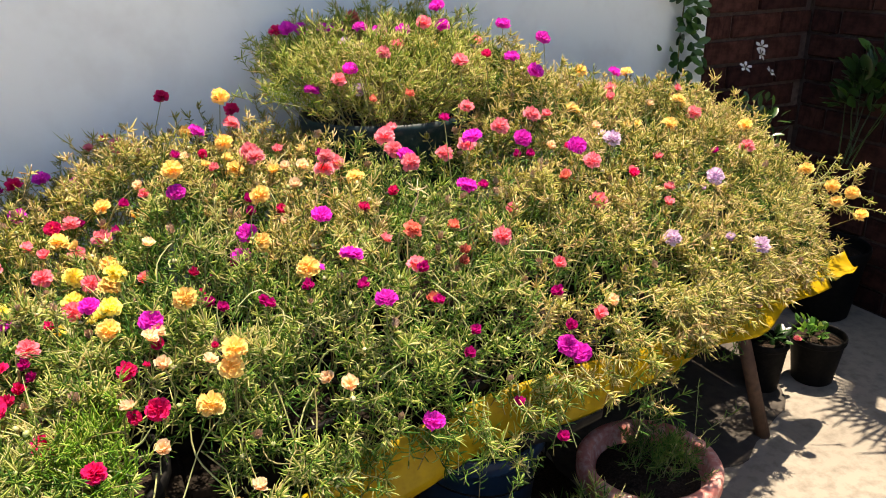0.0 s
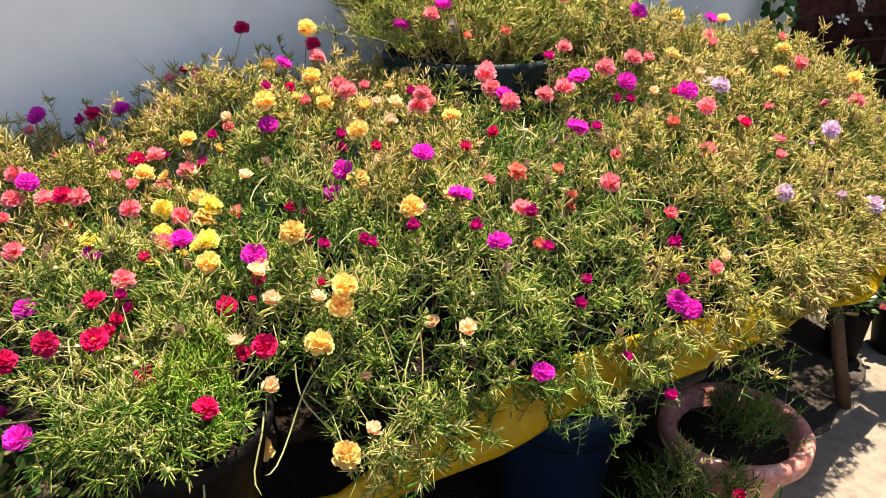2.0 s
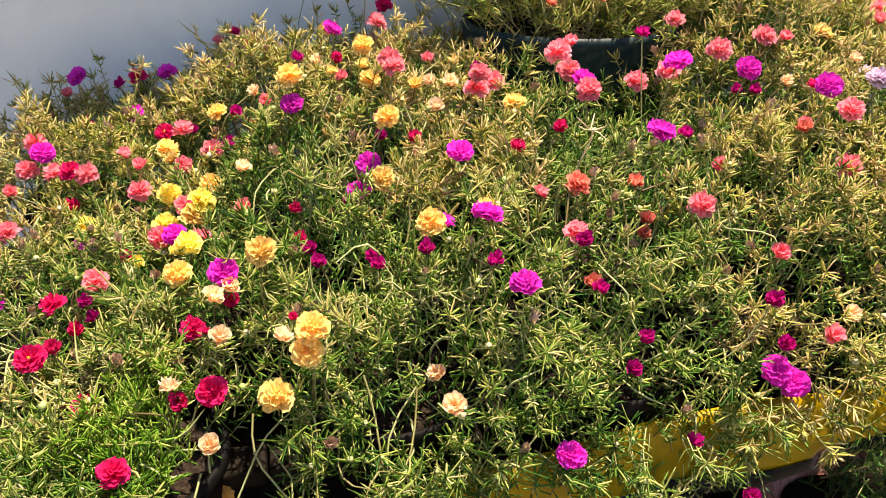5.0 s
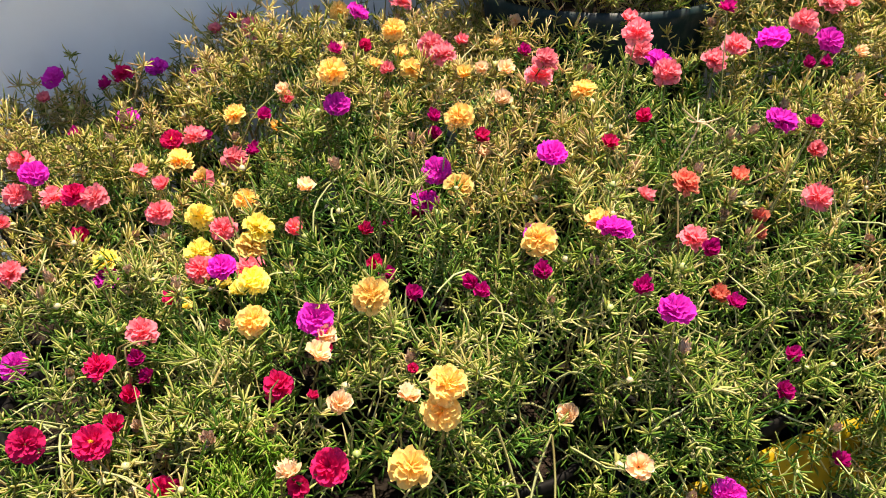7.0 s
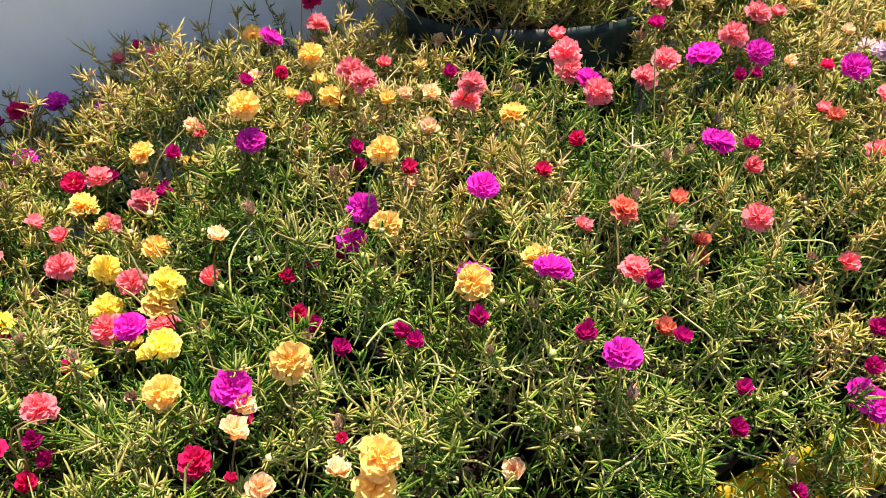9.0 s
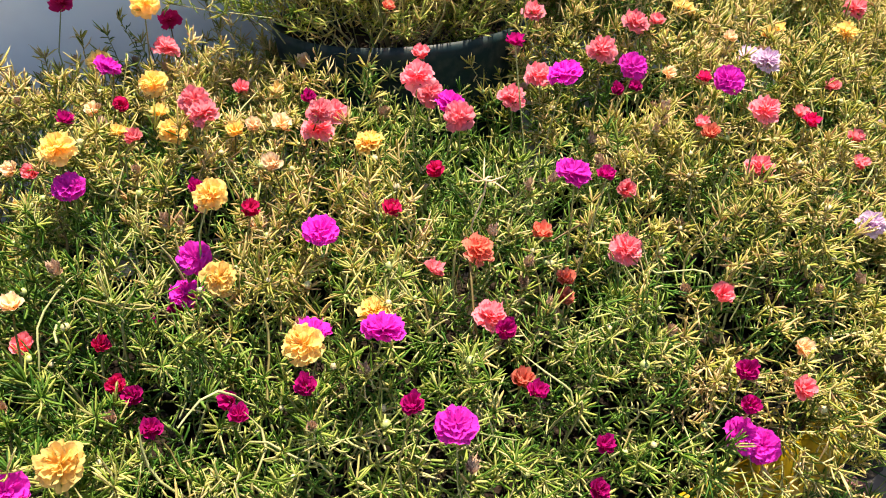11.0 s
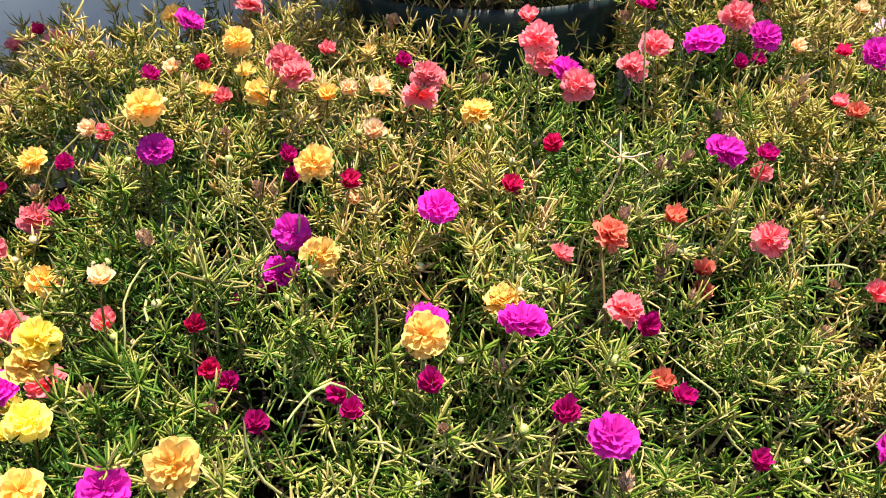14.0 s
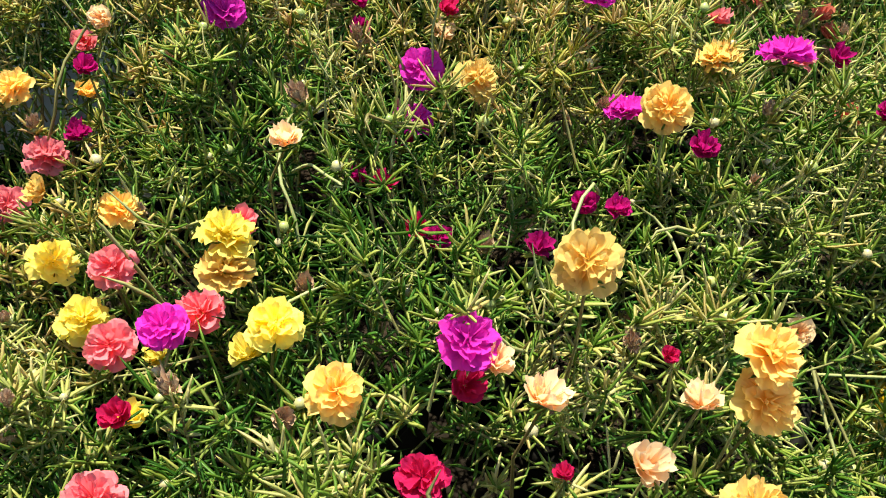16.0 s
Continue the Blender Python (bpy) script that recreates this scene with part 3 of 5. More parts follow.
def solid(ob, t):
    k = ob.modifiers.new("thickness", "SOLIDIFY")
    k.thickness, k.offset = t, 0.0
    return ob


solid(part("drape", sheet_mesh(0, 1, 0, 1, 0.0), VINYL, sheet), 0.0016)
solid(part("printed_band", sheet_mesh(0.405, 0.508, 0.92, 1.14, 0.003, 60, 3, 0), VINYL_BLACK, sheet, "black printed lower edge"), 0.0012)
letters = bmesh.new()
rng = np.random.default_rng(8)
s = 0.425
while s < 0.492:
    x, y = sheet_line(s)
    top, low = sheet_bands(s)
    zz = top + (low - top) * 1.03
    w = rng.choice([0.0028, 0.0045, 0.006])
    box(letters, x, x + w, y - 0.0065, y - 0.0035, zz - 0.004, zz + 0.004)
    s += (w + rng.choice([0.003, 0.003, 0.008])) / 1.86
part("print", bm_mesh("print", letters), VINYL, sheet, "small unreadable yellow print")

# the sheet's loose corner, curled out at the end
v, f = [], []
for i in range(13):
    for j in range(9):
        a, b = i / 12, j / 8
        x = 1.690 + 0.135 * a + 0.012 * math.sin(3 * b)
        y = 1.262 + (0.10 - 0.055 * a * a) * (b - 0.5) + 0.015 * a
        z = 0.440 - 0.014 * a + 0.022 * (b - 0.35) ** 2 * 4 * a + 0.006 * math.sin(6 * a)
        v.append((x, y, z))
for i in range(12):
    for j in range(8):
        a = i * 9 + j
        f.append((a, a + 1, a + 10, a + 9))
solid(part("loose_corner", tri_mesh("loose_corner", np.array(v), np.array(f)), VINYL, sheet, "curled yellow corner"), 0.0016)

POT_PROFILE = [(0, 0), (0.70, 0), (0.74, 0.02), (0.955, 0.86), (0.96, 0.865), (1.0, 0.87), (1.02, 0.90), (1.02, 0.985), (1.0, 1.0), (0.965, 1.0), (0.95, 0.985), (0.93, 0.88), (0.92, 0.86), (0, 0.86)]


def pot_mesh(r, height, name="pot"):
    return bm_mesh(name, lathe([(a * r, b * height) for a, b in POT_PROFILE], 32), True)


def soil_mesh(r, z, name="soil"):
    bm = lathe([(0, z + 0.012), (r * 0.5, z + 0.008), (r * 0.9, z - 0.002), (r * 0.93, z - 0.02), (0, z - 0.02)], 28, 0.02)
    return bm_mesh(name, bm, True)


bucket = thing("bucket", (0.68, 1.24, 0), "blue plastic bucket under the bench", "bucket")
prof = [(0, 0), (0.10, 0), (0.105, 0.01), (0.135, 0.29), (0.145, 0.295), (0.148, 0.30), (0.148, 0.325), (0.143, 0.33), (0.135, 0.328), (0.13, 0.30), (0.10, 0.02), (0, 0.015)]
part("bucket_body", bm_mesh("bucket_body", lathe(prof, 40), True), BLUE_PLASTIC, bucket, "", Matrix.Translation((0.68, 1.24, 0)))
hn = bmesh.new()
for k in range(24):
    a0, a1 = math.pi * k / 24, math.pi * (k + 1) / 24
    p0, p1 = Vector((0.149 * math.cos(a0), -0.149 * math.sin(a0) * 0.98, 0.30 - 0.05 * math.sin(a0))), Vector((0.149 * math.cos(a1), -0.149 * math.sin(a1) * 0.98, 0.30 - 0.05 * math.sin(a1)))
    bmesh.ops.create_cone(hn, cap_ends=True, segments=6, radius1=0.002, radius2=0.002, depth=(p1 - p0).length * 1.2, matrix=Matrix.Translation((p0 + p1) / 2) @ (p1 - p0).to_track_quat("Z", "Y").to_matrix().to_4x4())
part("handle", bm_mesh("handle", hn, True), BLACK_PLASTIC, bucket, "thin wire handle", Matrix.Translation((0.68, 1.24, 0)))

# ---- moss rose plants ----
CORAL_A = [
    (-0.374, 1.309, 0.45), (-0.234, 1.573, 0.724), (-0.231, 1.421, 0.69), (-0.229, 1.622, 0.754), (-0.181, 1.525, 0.735),
    (-0.127, 1.488, 0.742), (-0.072, 1.224, 0.701), (-0.05, 1.461, 0.72), (-0.008, 1.33, 0.702), (0.008, 1.592, 0.769),
    (0.01, 1.512, 0.735), (0.025, 1.375, 0.726), (0.049, 1.31, 0.703), (0.057, 1.534, 0.75), (0.121, 1.763, 0.867),
    (0.341, 1.468, 0.883), (0.343, 1.521, 0.881), (0.345, 1.683, 0.907), (0.501, 1.482, 0.847), (0.509, 1.109, 0.764),
]
CORAL_B = [
    (0.455, 1.391, 0.886), (0.4555, 1.408, 0.8605),
    (0.55, 1.334, 0.925), (0.559, 1.6, 0.989), (0.587, 1.38, 0.885), (0.598, 1.333, 0.868), (0.671, 1.624, 1.031),
    (0.674, 1.34, 0.875), (0.676, 1.121, 0.778), (0.723, 1.674, 1.04), (0.757, 1.409, 0.867), (0.77, 1.459, 1.027),
    (0.778, 1.311, 0.921), (0.792, 1.68, 1.083), (0.797, 1.485, 0.927), (0.879, 1.15, 0.877), (0.917, 1.175, 0.788),
    (0.918, 1.418, 0.908), (0.957, 1.741, 1.027), (1.258, 1.602, 0.905), (1.368, 1.42, 0.862), (1.436, 1.314, 0.797),
]
CORAL_FADING = [
    (-0.246, 1.517, 0.711), (-0.208, 1.796, 0.783), (-0.062, 1.475, 0.774), (-0.038, 1.446, 0.765), (0.108, 1.327, 0.737),
    (0.262, 1.458, 0.874), (0.42, 1.619, 0.853), (0.897, 1.257, 0.821), (1.036, 1.228, 0.815), (1.097, 1.186, 0.782),
    (1.119, 1.251, 0.828), (1.162, 1.476, 0.911),
]
CORAL_SMALL = [
    (-0.431, 1.704, 0.604), (-0.363, 1.548, 0.638), (-0.245, 1.02, 0.642), (0.066, 1.812, 0.859), (0.145, 1.605, 0.802),
    (0.479, 1.165, 0.793), (0.619, 1.471, 0.903), (0.747, 1.211, 0.788), (0.748, 1.054, 0.736), (0.761, 0.952, 0.682),
    (0.953, 1.417, 0.905), (1.069, 1.154, 0.765), (1.387, 1.503, 0.905),
]
CRIMSON = [
    (-0.223, 1.12, 0.664), (-0.171, 1.099, 0.687), (-0.15, 1.499, 0.746), (-0.114, 1.079, 0.691), (-0.113, 1.18, 0.7),
    (-0.09, 1.835, 0.798), (-0.061, 1.047, 0.641), (-0.025, 1.619, 0.755), (-0.001, 0.9, 0.678), (0.053, 1.099, 0.695),
    (0.08, 0.98, 0.693), (0.237, 1.915, 0.937), (0.38, 1.865, 0.901), (0.49, 1.82, 1.073),
]
CRIMSON_FADING = [
    (0.351, 1.344, 0.812),
]
CRIMSON_SMALL = [
    (-0.415, 1.757, 0.643), (-0.151, 1.476, 0.697), (-0.098, 1.105, 0.685), (-0.088, 1.16, 0.671), (-0.038, 1.253, 0.716),
    (0.052, 0.96, 0.699), (0.096, 1.829, 0.869), (0.099, 1.103, 0.724), (0.179, 1.249, 0.762),
    (0.181, 1.223, 0.733), (0.266, 1.599, 0.866), (0.469, 1.237, 0.829), (0.545, 1.293, 0.83), (0.855, 1.504, 1.026),
    (0.919, 1.285, 0.867), (1.006, 1.188, 0.824),
]
GOLD = [
    (-0.015, 1.565, 0.746), (0.042, 1.141, 0.744), (0.054, 1.254, 0.764), (0.062, 1.42, 0.739), (0.064, 1.008, 0.518),
    (0.066, 1.581, 0.796), (0.141, 1.056, 0.806), (0.145, 0.957, 0.695), (0.149, 0.87, 0.585), (0.179, 0.973, 0.732),
    (0.186, 1.429, 0.889), (0.187, 0.978, 0.756), (0.261, 1.768, 0.88), (0.295, 1.261, 0.79), (0.306, 1.301, 0.859),
    (0.309, 1.601, 0.886), (0.31, 1.508, 0.855), (0.329, 1.694, 0.962), (0.331, 1.123, 0.787), (0.4, 1.124, 0.799),
    (0.502, 1.373, 0.845), (1.071, 1.492, 0.891), (1.183, 1.294, 0.881), (1.204, 1.65, 0.944), (1.348, 1.453, 0.892),
    (1.379, 1.694, 0.922), (1.471, 1.356, 0.834), (1.496, 1.194, 0.764), (1.623, 1.2, 0.664), (1.631, 1.22, 0.695),
    (1.723, 1.2, 0.615), (1.734, 1.24, 0.657),
]
GOLD_FADING = [
    (0.3755, 1.48, 0.849),
    (0.011, 1.411, 0.783), (0.25, 1.467, 0.88), (0.303, 1.542, 0.867), (0.452, 1.557, 0.861), (1.207, 1.426, 0.853),
]
GOLD_SMALL = [
    (0.124, 1.581, 0.769), (0.809, 1.66, 1.032), (1.154, 1.401, 0.859),
]
LEMON = [
    (-0.116, 1.397, 0.7), (-0.005, 1.374, 0.701), (0.003, 1.412, 0.729), (0.048, 1.202, 0.753), (0.066, 1.262, 0.78),
]
LEMON_SMALL = [
    (-0.029, 1.263, 0.7), (0.016, 1.322, 0.681), (0.032, 1.215, 0.735),
]
LILAC = [
    (0.6, 1.604, 0.962), (0.631, 1.746, 1.041), (0.694, 1.796, 1.02), (1.028, 1.285, 0.871), (1.033, 1.094, 0.718),
    (1.038, 1.325, 0.864), (1.179, 1.147, 0.803), (1.262, 1.083, 0.662),
]
LILAC_SMALL = [
    (1.203, 1.113, 0.68), (1.274, 1.27, 0.732),
]
MAGENTA_A = [
    (-0.277, 1.131, 0.617), (-0.215, 1.034, 0.603), (-0.21, 1.261, 0.663), (-0.204, 1.576, 0.75), (-0.192, 1.82, 0.806),
    (-0.117, 1.385, 0.68), (-0.085, 1.719, 0.762), (-0.037, 1.83, 0.803), (0.017, 1.293, 0.722), (0.033, 1.814, 0.79),
    (0.097, 1.096, 0.764), (0.187, 1.416, 0.85), (0.265, 1.623, 0.91), (0.266, 1.31, 0.754), (0.28, 1.308, 0.792),
    (0.353, 1.168, 0.765), (0.387, 1.072, 0.817), (0.39, 1.221, 0.834), (0.405, 0.985, 0.777), (0.441, 0.91, 0.604),
    (0.509, 1.8, 1.077), (0.513, 1.649, 0.963),
]
MAGENTA_B = [
    (0.555, 1.84, 1.07), (0.588, 1.61, 1.006), (0.602, 1.359, 0.876), (0.608, 1.84, 1.069), (0.615, 1.135, 0.873),
    (0.64, 1.83, 1.069), (0.669, 1.76, 1.075), (0.692, 1.264, 0.92), (0.709, 1.74, 1.065), (0.716, 0.972, 0.625),
    (0.734, 0.963, 0.611), (0.758, 1.72, 1.067), (0.836, 1.32, 0.887), (0.843, 1.72, 1.114), (0.848, 1.7, 1.073),
    (0.895, 1.223, 0.885), (0.902, 1.48, 1.021), (0.958, 1.471, 0.988), (0.978, 1.476, 1.055), (0.979, 1.65, 1.071),
    (1.343, 1.694, 0.925),
]
MAGENTA_FADING = [
    (-0.116, 1.793, 0.794), (0.083, 1.519, 0.763),
]
MAGENTA_SMALL_A = [
    (-0.383, 1.742, 0.697), (-0.283, 1.321, 0.633), (-0.242, 1.108, 0.594), (-0.164, 1.713, 0.75), (-0.078, 1.188, 0.694),
    (-0.073, 1.179, 0.675), (0.024, 1.597, 0.763), (0.103, 1.5, 0.818), (0.191, 1.215, 0.722),
    (0.201, 1.133, 0.746), (0.202, 1.484, 0.899), (0.224, 1.339, 0.714), (0.253, 1.311, 0.738), (0.264, 1.143, 0.738),
    (0.269, 1.119, 0.742), (0.31, 1.409, 0.822), (0.312, 1.416, 0.794),
]
MAGENTA_SMALL_B = [
    (0.321, 1.089, 0.772), (0.376, 0.999, 0.798), (0.482, 1.521, 0.857), (0.504, 1.074, 0.77), (0.509, 1.03, 0.73),
    (0.524, 0.954, 0.671), (0.528, 1.759, 0.974), (0.546, 0.977, 0.693), (0.598, 0.931, 0.575), (0.63, 1.107, 0.878),
    (0.656, 0.893, 0.516), (0.665, 1.322, 0.945), (0.673, 0.951, 0.741), (0.722, 0.975, 0.66), (0.848, 1.362, 0.844),
    (0.886, 1.372, 0.837), (1.343, 1.319, 0.795),
]
ORANGE = [
    (-0.282, 1.393, 0.662), (0.526, 1.159, 0.804), (0.68, 1.84, 1.091),
]
ORANGE_SMALL = [
    (0.513, 1.061, 0.718), (0.598, 1.116, 0.748), (0.605, 1.53, 0.952), (0.606, 1.128, 0.76), (0.609, 1.177, 0.789),
    (0.687, 1.53, 0.955), (0.856, 1.204, 0.835),
]
PEACH = [
    (0.121, 1.264, 0.819),
]
PEACH_FADING = [
    (0.132, 1.513, 0.845), (0.234, 1.618, 0.861), (0.394, 1.459, 0.86), (0.424, 1.445, 0.86), (0.518, 1.645, 0.866),
    (0.827, 1.005, 0.668), (0.919, 1.346, 0.856), (1.053, 1.377, 0.875), (1.278, 1.474, 0.884),
]
PEACH_SMALL = [
    (0.047, 0.966, 0.715), (0.077, 0.939, 0.659), (0.09, 1.043, 0.765), (0.097, 0.992, 0.749), (0.103, 1.085, 0.752),
    (0.157, 0.998, 0.736), (0.175, 0.842, 0.635), (0.306, 0.87, 0.725), (0.314, 1.005, 0.66), (0.359, 1.36, 0.784),
    (0.385, 1.359, 0.851),
]
TINY = [(0.167, 1.021, 0.744), (0.079, 1.025, 0.737)]
ALL_FLOWERS = [(shade, size, spot) for shade, size, spots in (
    ("coral", 0.92, CORAL_A), ("coral", 0.92, CORAL_B), ("coral", 0.78, CORAL_FADING), ("coral", 0.8, CORAL_SMALL), ("crimson", 0.9, CRIMSON),
    ("crimson", 0.78, CRIMSON_FADING), ("crimson", 0.75, CRIMSON_SMALL), ("gold", 0.92, GOLD), ("gold", 0.78, GOLD_FADING), ("gold", 0.75, GOLD_SMALL),
    ("lemon", 0.92, LEMON), ("lemon", 0.76, LEMON_SMALL), ("lilac", 0.95, LILAC), ("lilac", 0.75, LILAC_SMALL), ("magenta", 0.9, MAGENTA_A),
    ("magenta", 0.9, MAGENTA_B), ("magenta", 0.78, MAGENTA_FADING), ("magenta", 0.72, MAGENTA_SMALL_A), ("magenta", 0.72, MAGENTA_SMALL_B), ("orange", 0.95, ORANGE),
    ("orange", 0.8, ORANGE_SMALL), ("peach", 0.74, PEACH), ("peach", 0.78, PEACH_FADING), ("peach", 0.8, PEACH_SMALL), ("crimson", 0.4, TINY)) for spot in spots]

TUB = (0.715, 1.735)
TUB_R, TUB_RIM = 0.205, 0.888
POTS = [(-0.042, 1.005), (0.27, 1.09), (0.53, 1.09), (0.79, 1.11), (1.04, 1.18), (1.27, 1.27), (1.49, 1.37), (-0.13, 1.26), (0.12, 1.32), (0.38, 1.34), (0.64, 1.34), (0.90, 1.38),
        (1.15, 1.47), (1.41, 1.60), (-0.19, 1.50), (0.06, 1.57), (0.32, 1.59), (1.12, 1.74), (-0.20, 1.75), (0.07, 1.82), (0.34, 1.84), (1.38, 1.84)]
FRESH, GREENISH, NEAR = {0}, {1, 2, 7, 8, 10}, {0, 1, 2, 7, 8, 9}
pot_xy = np.array(POTS)


def crown(x, y):
    """Height of the foliage's general surface on the bench."""
    d = np.maximum(y - front_y(x), -0.05)
    amp = np.interp(x, [-0.45, -0.2, 0.0, 0.2, 0.4, 0.9, 1.7], [0.04, 0.065, 0.115, 0.205, 0.245, 0.270, 0.260])
    z = np.interp(x, [0.15, 0.35], [0.638, 0.605]) + amp * (1 - np.exp(-d / 0.12))
    z = z + 0.10 * np.clip((y - 1.30) / 0.55, 0, 1) * np.interp(x, [-0.4, 0.1, 0.6], [0.9, 1.0, 0.35])
    z = z + 0.042 * np.exp(-((x - 1.12) ** 2 + (y - 1.66) ** 2) / 0.045)
    z = z - 0.030 * np.exp(-((x - 0.70) ** 2 / 0.03 + (y - 1.50) ** 2 / 0.010)) + 0.02 * np.clip((x - 1.3) / 0.3, 0, 1)
    z = z + 0.10 * np.exp(-((x - 0.98) ** 2 / 0.012 + (y - 1.62) ** 2 / 0.030)) - 0.42 * np.clip(x - 1.42, 0, 0.4)
    z = z - 0.065 * np.exp(-((x - 0.69) ** 2 / 0.014 + (y - 1.38) ** 2 / 0.010)) - 0.05 * np.exp(-((x - 0.36) ** 2 + (y - 1.16) ** 2) / 0.003)
    z = z - np.interp(x, [-0.3, 0.02, 0.09, 0.22, 0.5], [0.05, 0.07, 0.04, 0.065, 0.05]) * np.clip((y - 1.66) / 0.12, 0, 1)
    z = z + 0.025 * np.exp(-((x - 0.50) ** 2 / 0.008 + (y - 1.54) ** 2 / 0.006))
    bumps = 0.024 * np.sin(14 * x + 2 * np.sin(9 * y)) * np.sin(15 * y + 1.7 * np.sin(8 * x)) + 0.015 * np.sin(41 * x + 1.3) * np.sin(37 * y)
    return z - 0.020 + bumps


def slope_way(x, y):
    e = 0.01
    gx, gy = (crown(x + e, y) - crown(x - e, y)) / (2 * e), (crown(x, y + e) - crown(x, y - e)) / (2 * e)
    d = np.stack([-gx, -gy, np.ones_like(gx)], 1)
    return d / np.linalg.norm(d, axis=1, keepdims=True)


def left_x(y):
    return -0.085 - 0.22 * (y - 0.88)


def field(rng, step):
    """Jittered spots over the whole planted area."""
    xs, ys = np.meshgrid(np.arange(-0.55, 1.84, step), np.arange(0.84, 1.93, step))
    x, y = xs.ravel() + rng.uniform(-0.5, 0.5, xs.size) * step, ys.ravel() + rng.uniform(-0.5, 0.5, xs.size) * step
    keep = (y > front_y(x) - 0.015 + 0.02 * np.sin(19 * x)) & (x > left_x(y)) & (x < 1.79 + 0.02 * np.sin(17 * y)) & (y < 1.92)
    keep &= y < np.interp(x, [1.45, 1.62, 1.86], [1.92, 1.66, 1.44])
    keep &= np.hypot(x - TUB[0], y - TUB[1]) > TUB_R * 0.97
    return x[keep], y[keep]


def dips(x, y):
    """How far the foliage sinks round flowers that open below its general surface."""
    spots = np.array([s for _, _, s in ALL_FLOWERS])
    low = np.clip(crown(spots[:, 0], spots[:, 1]) - spots[:, 2] + 0.022, 0, 0.10)
    far = (x[:, None] - spots[None, :, 0]) ** 2 + (y[:, None] - spots[None, :, 1] + 0.020) ** 2
    return (low[None] * np.exp(-far / 0.0022)).max(1)


rng = np.random.default_rng(3)
x, y = field(rng, 0.0168)
way = slope_way(x, y)
hollow = np.sin(47 * x + 2 * np.sin(21 * y)) + np.sin(52 * y + 2.2 * np.sin(19 * x + 1)) + 0.8 * np.sin(23 * x - 31 * y)
thinned = rng.uniform(size=len(x)) < np.where(hollow > 0.80, 0.22, 0.97) * (1 - 0.80 * np.exp(-((x - 0.69) ** 2 / 0.014 + (y - 1.35) ** 2 / 0.022))) * np.where((y > 1.70) & (x > 0.12) & (x < 0.5), 0.5, 1.0)
x, y, way = x[thinned], y[thinned], way[thinned]
way = way * 0.55 + [0, -0.12, 0.55] + rng.normal(0, 0.30, way.shape)
way /= np.linalg.norm(way, axis=1, keepdims=True)
length = rng.uniform(0.04, 0.085, len(x))
top = np.stack([x, y, crown(x, y) + rng.normal(0, 0.019, len(x))], 1)
top[:, 2] -= dips(x, y)
base = top - way * length[:, None]
# a lower storey that fills the gaps
x2, y2 = field(rng, 0.0215)
kept = rng.uniform(size=len(x2)) < (1 - 0.5 * np.exp(-((x2 - 0.69) ** 2 / 0.014 + (y2 - 1.35) ** 2 / 0.022))) * np.where((y2 > 1.70) & (x2 > 0.12) & (x2 < 0.5), 0.6, 1.0)
x2, y2 = x2[kept], y2[kept]
way2 = slope_way(x2, y2) * 0.4 + [0, 0, 0.5] + rng.normal(0, 0.4, (len(x2), 3))
way2 /= np.linalg.norm(way2, axis=1, keepdims=True)
len2 = rng.uniform(0.04, 0.07, len(x2))
base2 = np.stack([x2, y2, crown(x2, y2) - dips(x2, y2) - 0.034 - rng.uniform(0, 0.045, len(x2))], 1) - way2 * len2[:, None]
# shoots that hang out over the front edge and the open end
xf = rng.uniform(-0.16, 1.66, 210)
yf = front_y(xf) + rng.uniform(0.012, 0.06, len(xf))
wayf = np.stack([rng.normal(0, 0.45, len(xf)), -0.75 + rng.normal(0, 0.3, len(xf)), rng.normal(0.30, 0.35, len(xf))], 1)
wayf /= np.linalg.norm(wayf, axis=1, keepdims=True)
lenf = rng.uniform(0.035, 0.065, len(xf))
drop = np.interp(xf, [0.0, 0.12, 0.30, 0.42], [0.02, 0.09, 0.09, 0.03])
basef = np.stack([xf, yf, crown(xf, yf) + 0.005 - rng.uniform(0, 1, len(xf)) * drop], 1)
yl = rng.uniform(0.90, 1.88, 210)
ul = rng.uniform(0, 0.15, len(yl)) ** 1.1
xl = left_x(yl) + rng.uniform(-0.02, 0.02, len(yl)) - 0.38 * ul
wayl = np.stack([-0.8 + rng.normal(0, 0.3, len(yl)), rng.normal(-0.2, 0.4, len(yl)), rng.normal(0.25, 0.4, len(yl))], 1)
wayl /= np.linalg.norm(wayl, axis=1, keepdims=True)
basel = np.stack([xl, yl, crown(xl, yl) - ul], 1)
# tufts that trail down on bare stems where the edge is hollow
cx, cz = rng.normal(0.235, 0.045, 34), rng.normal(0.590, 0.026, 34)
wayc = np.stack([rng.normal(0, 0.5, 34), rng.normal(-0.5, 0.3, 34), rng.normal(0.35, 0.4, 34)], 1)
wayc /= np.linalg.norm(wayc, axis=1, keepdims=True)
basec = np.stack([cx, rng.normal(0.885, 0.012, 34), cz - 0.02], 1)
nc = 330
qx, qy = rng.uniform(-0.15, 0.11, nc), rng.uniform(0.90, 1.12, nc)
wayq = slope_way(qx, qy) * 0.6 + [0, -0.15, 0.5] + rng.normal(0, 0.25, (nc, 3))
wayq /= np.linalg.norm(wayq, axis=1, keepdims=True)
lenq = rng.uniform(0.04, 0.07, nc)
baseq = np.stack([qx, qy, crown(qx, qy) - dips(qx, qy) - 0.006 + rng.normal(0, 0.008, nc)], 1) - wayq * lenq[:, None]
nh = 42
xh = rng.uniform(0.36, 0.90, nh)
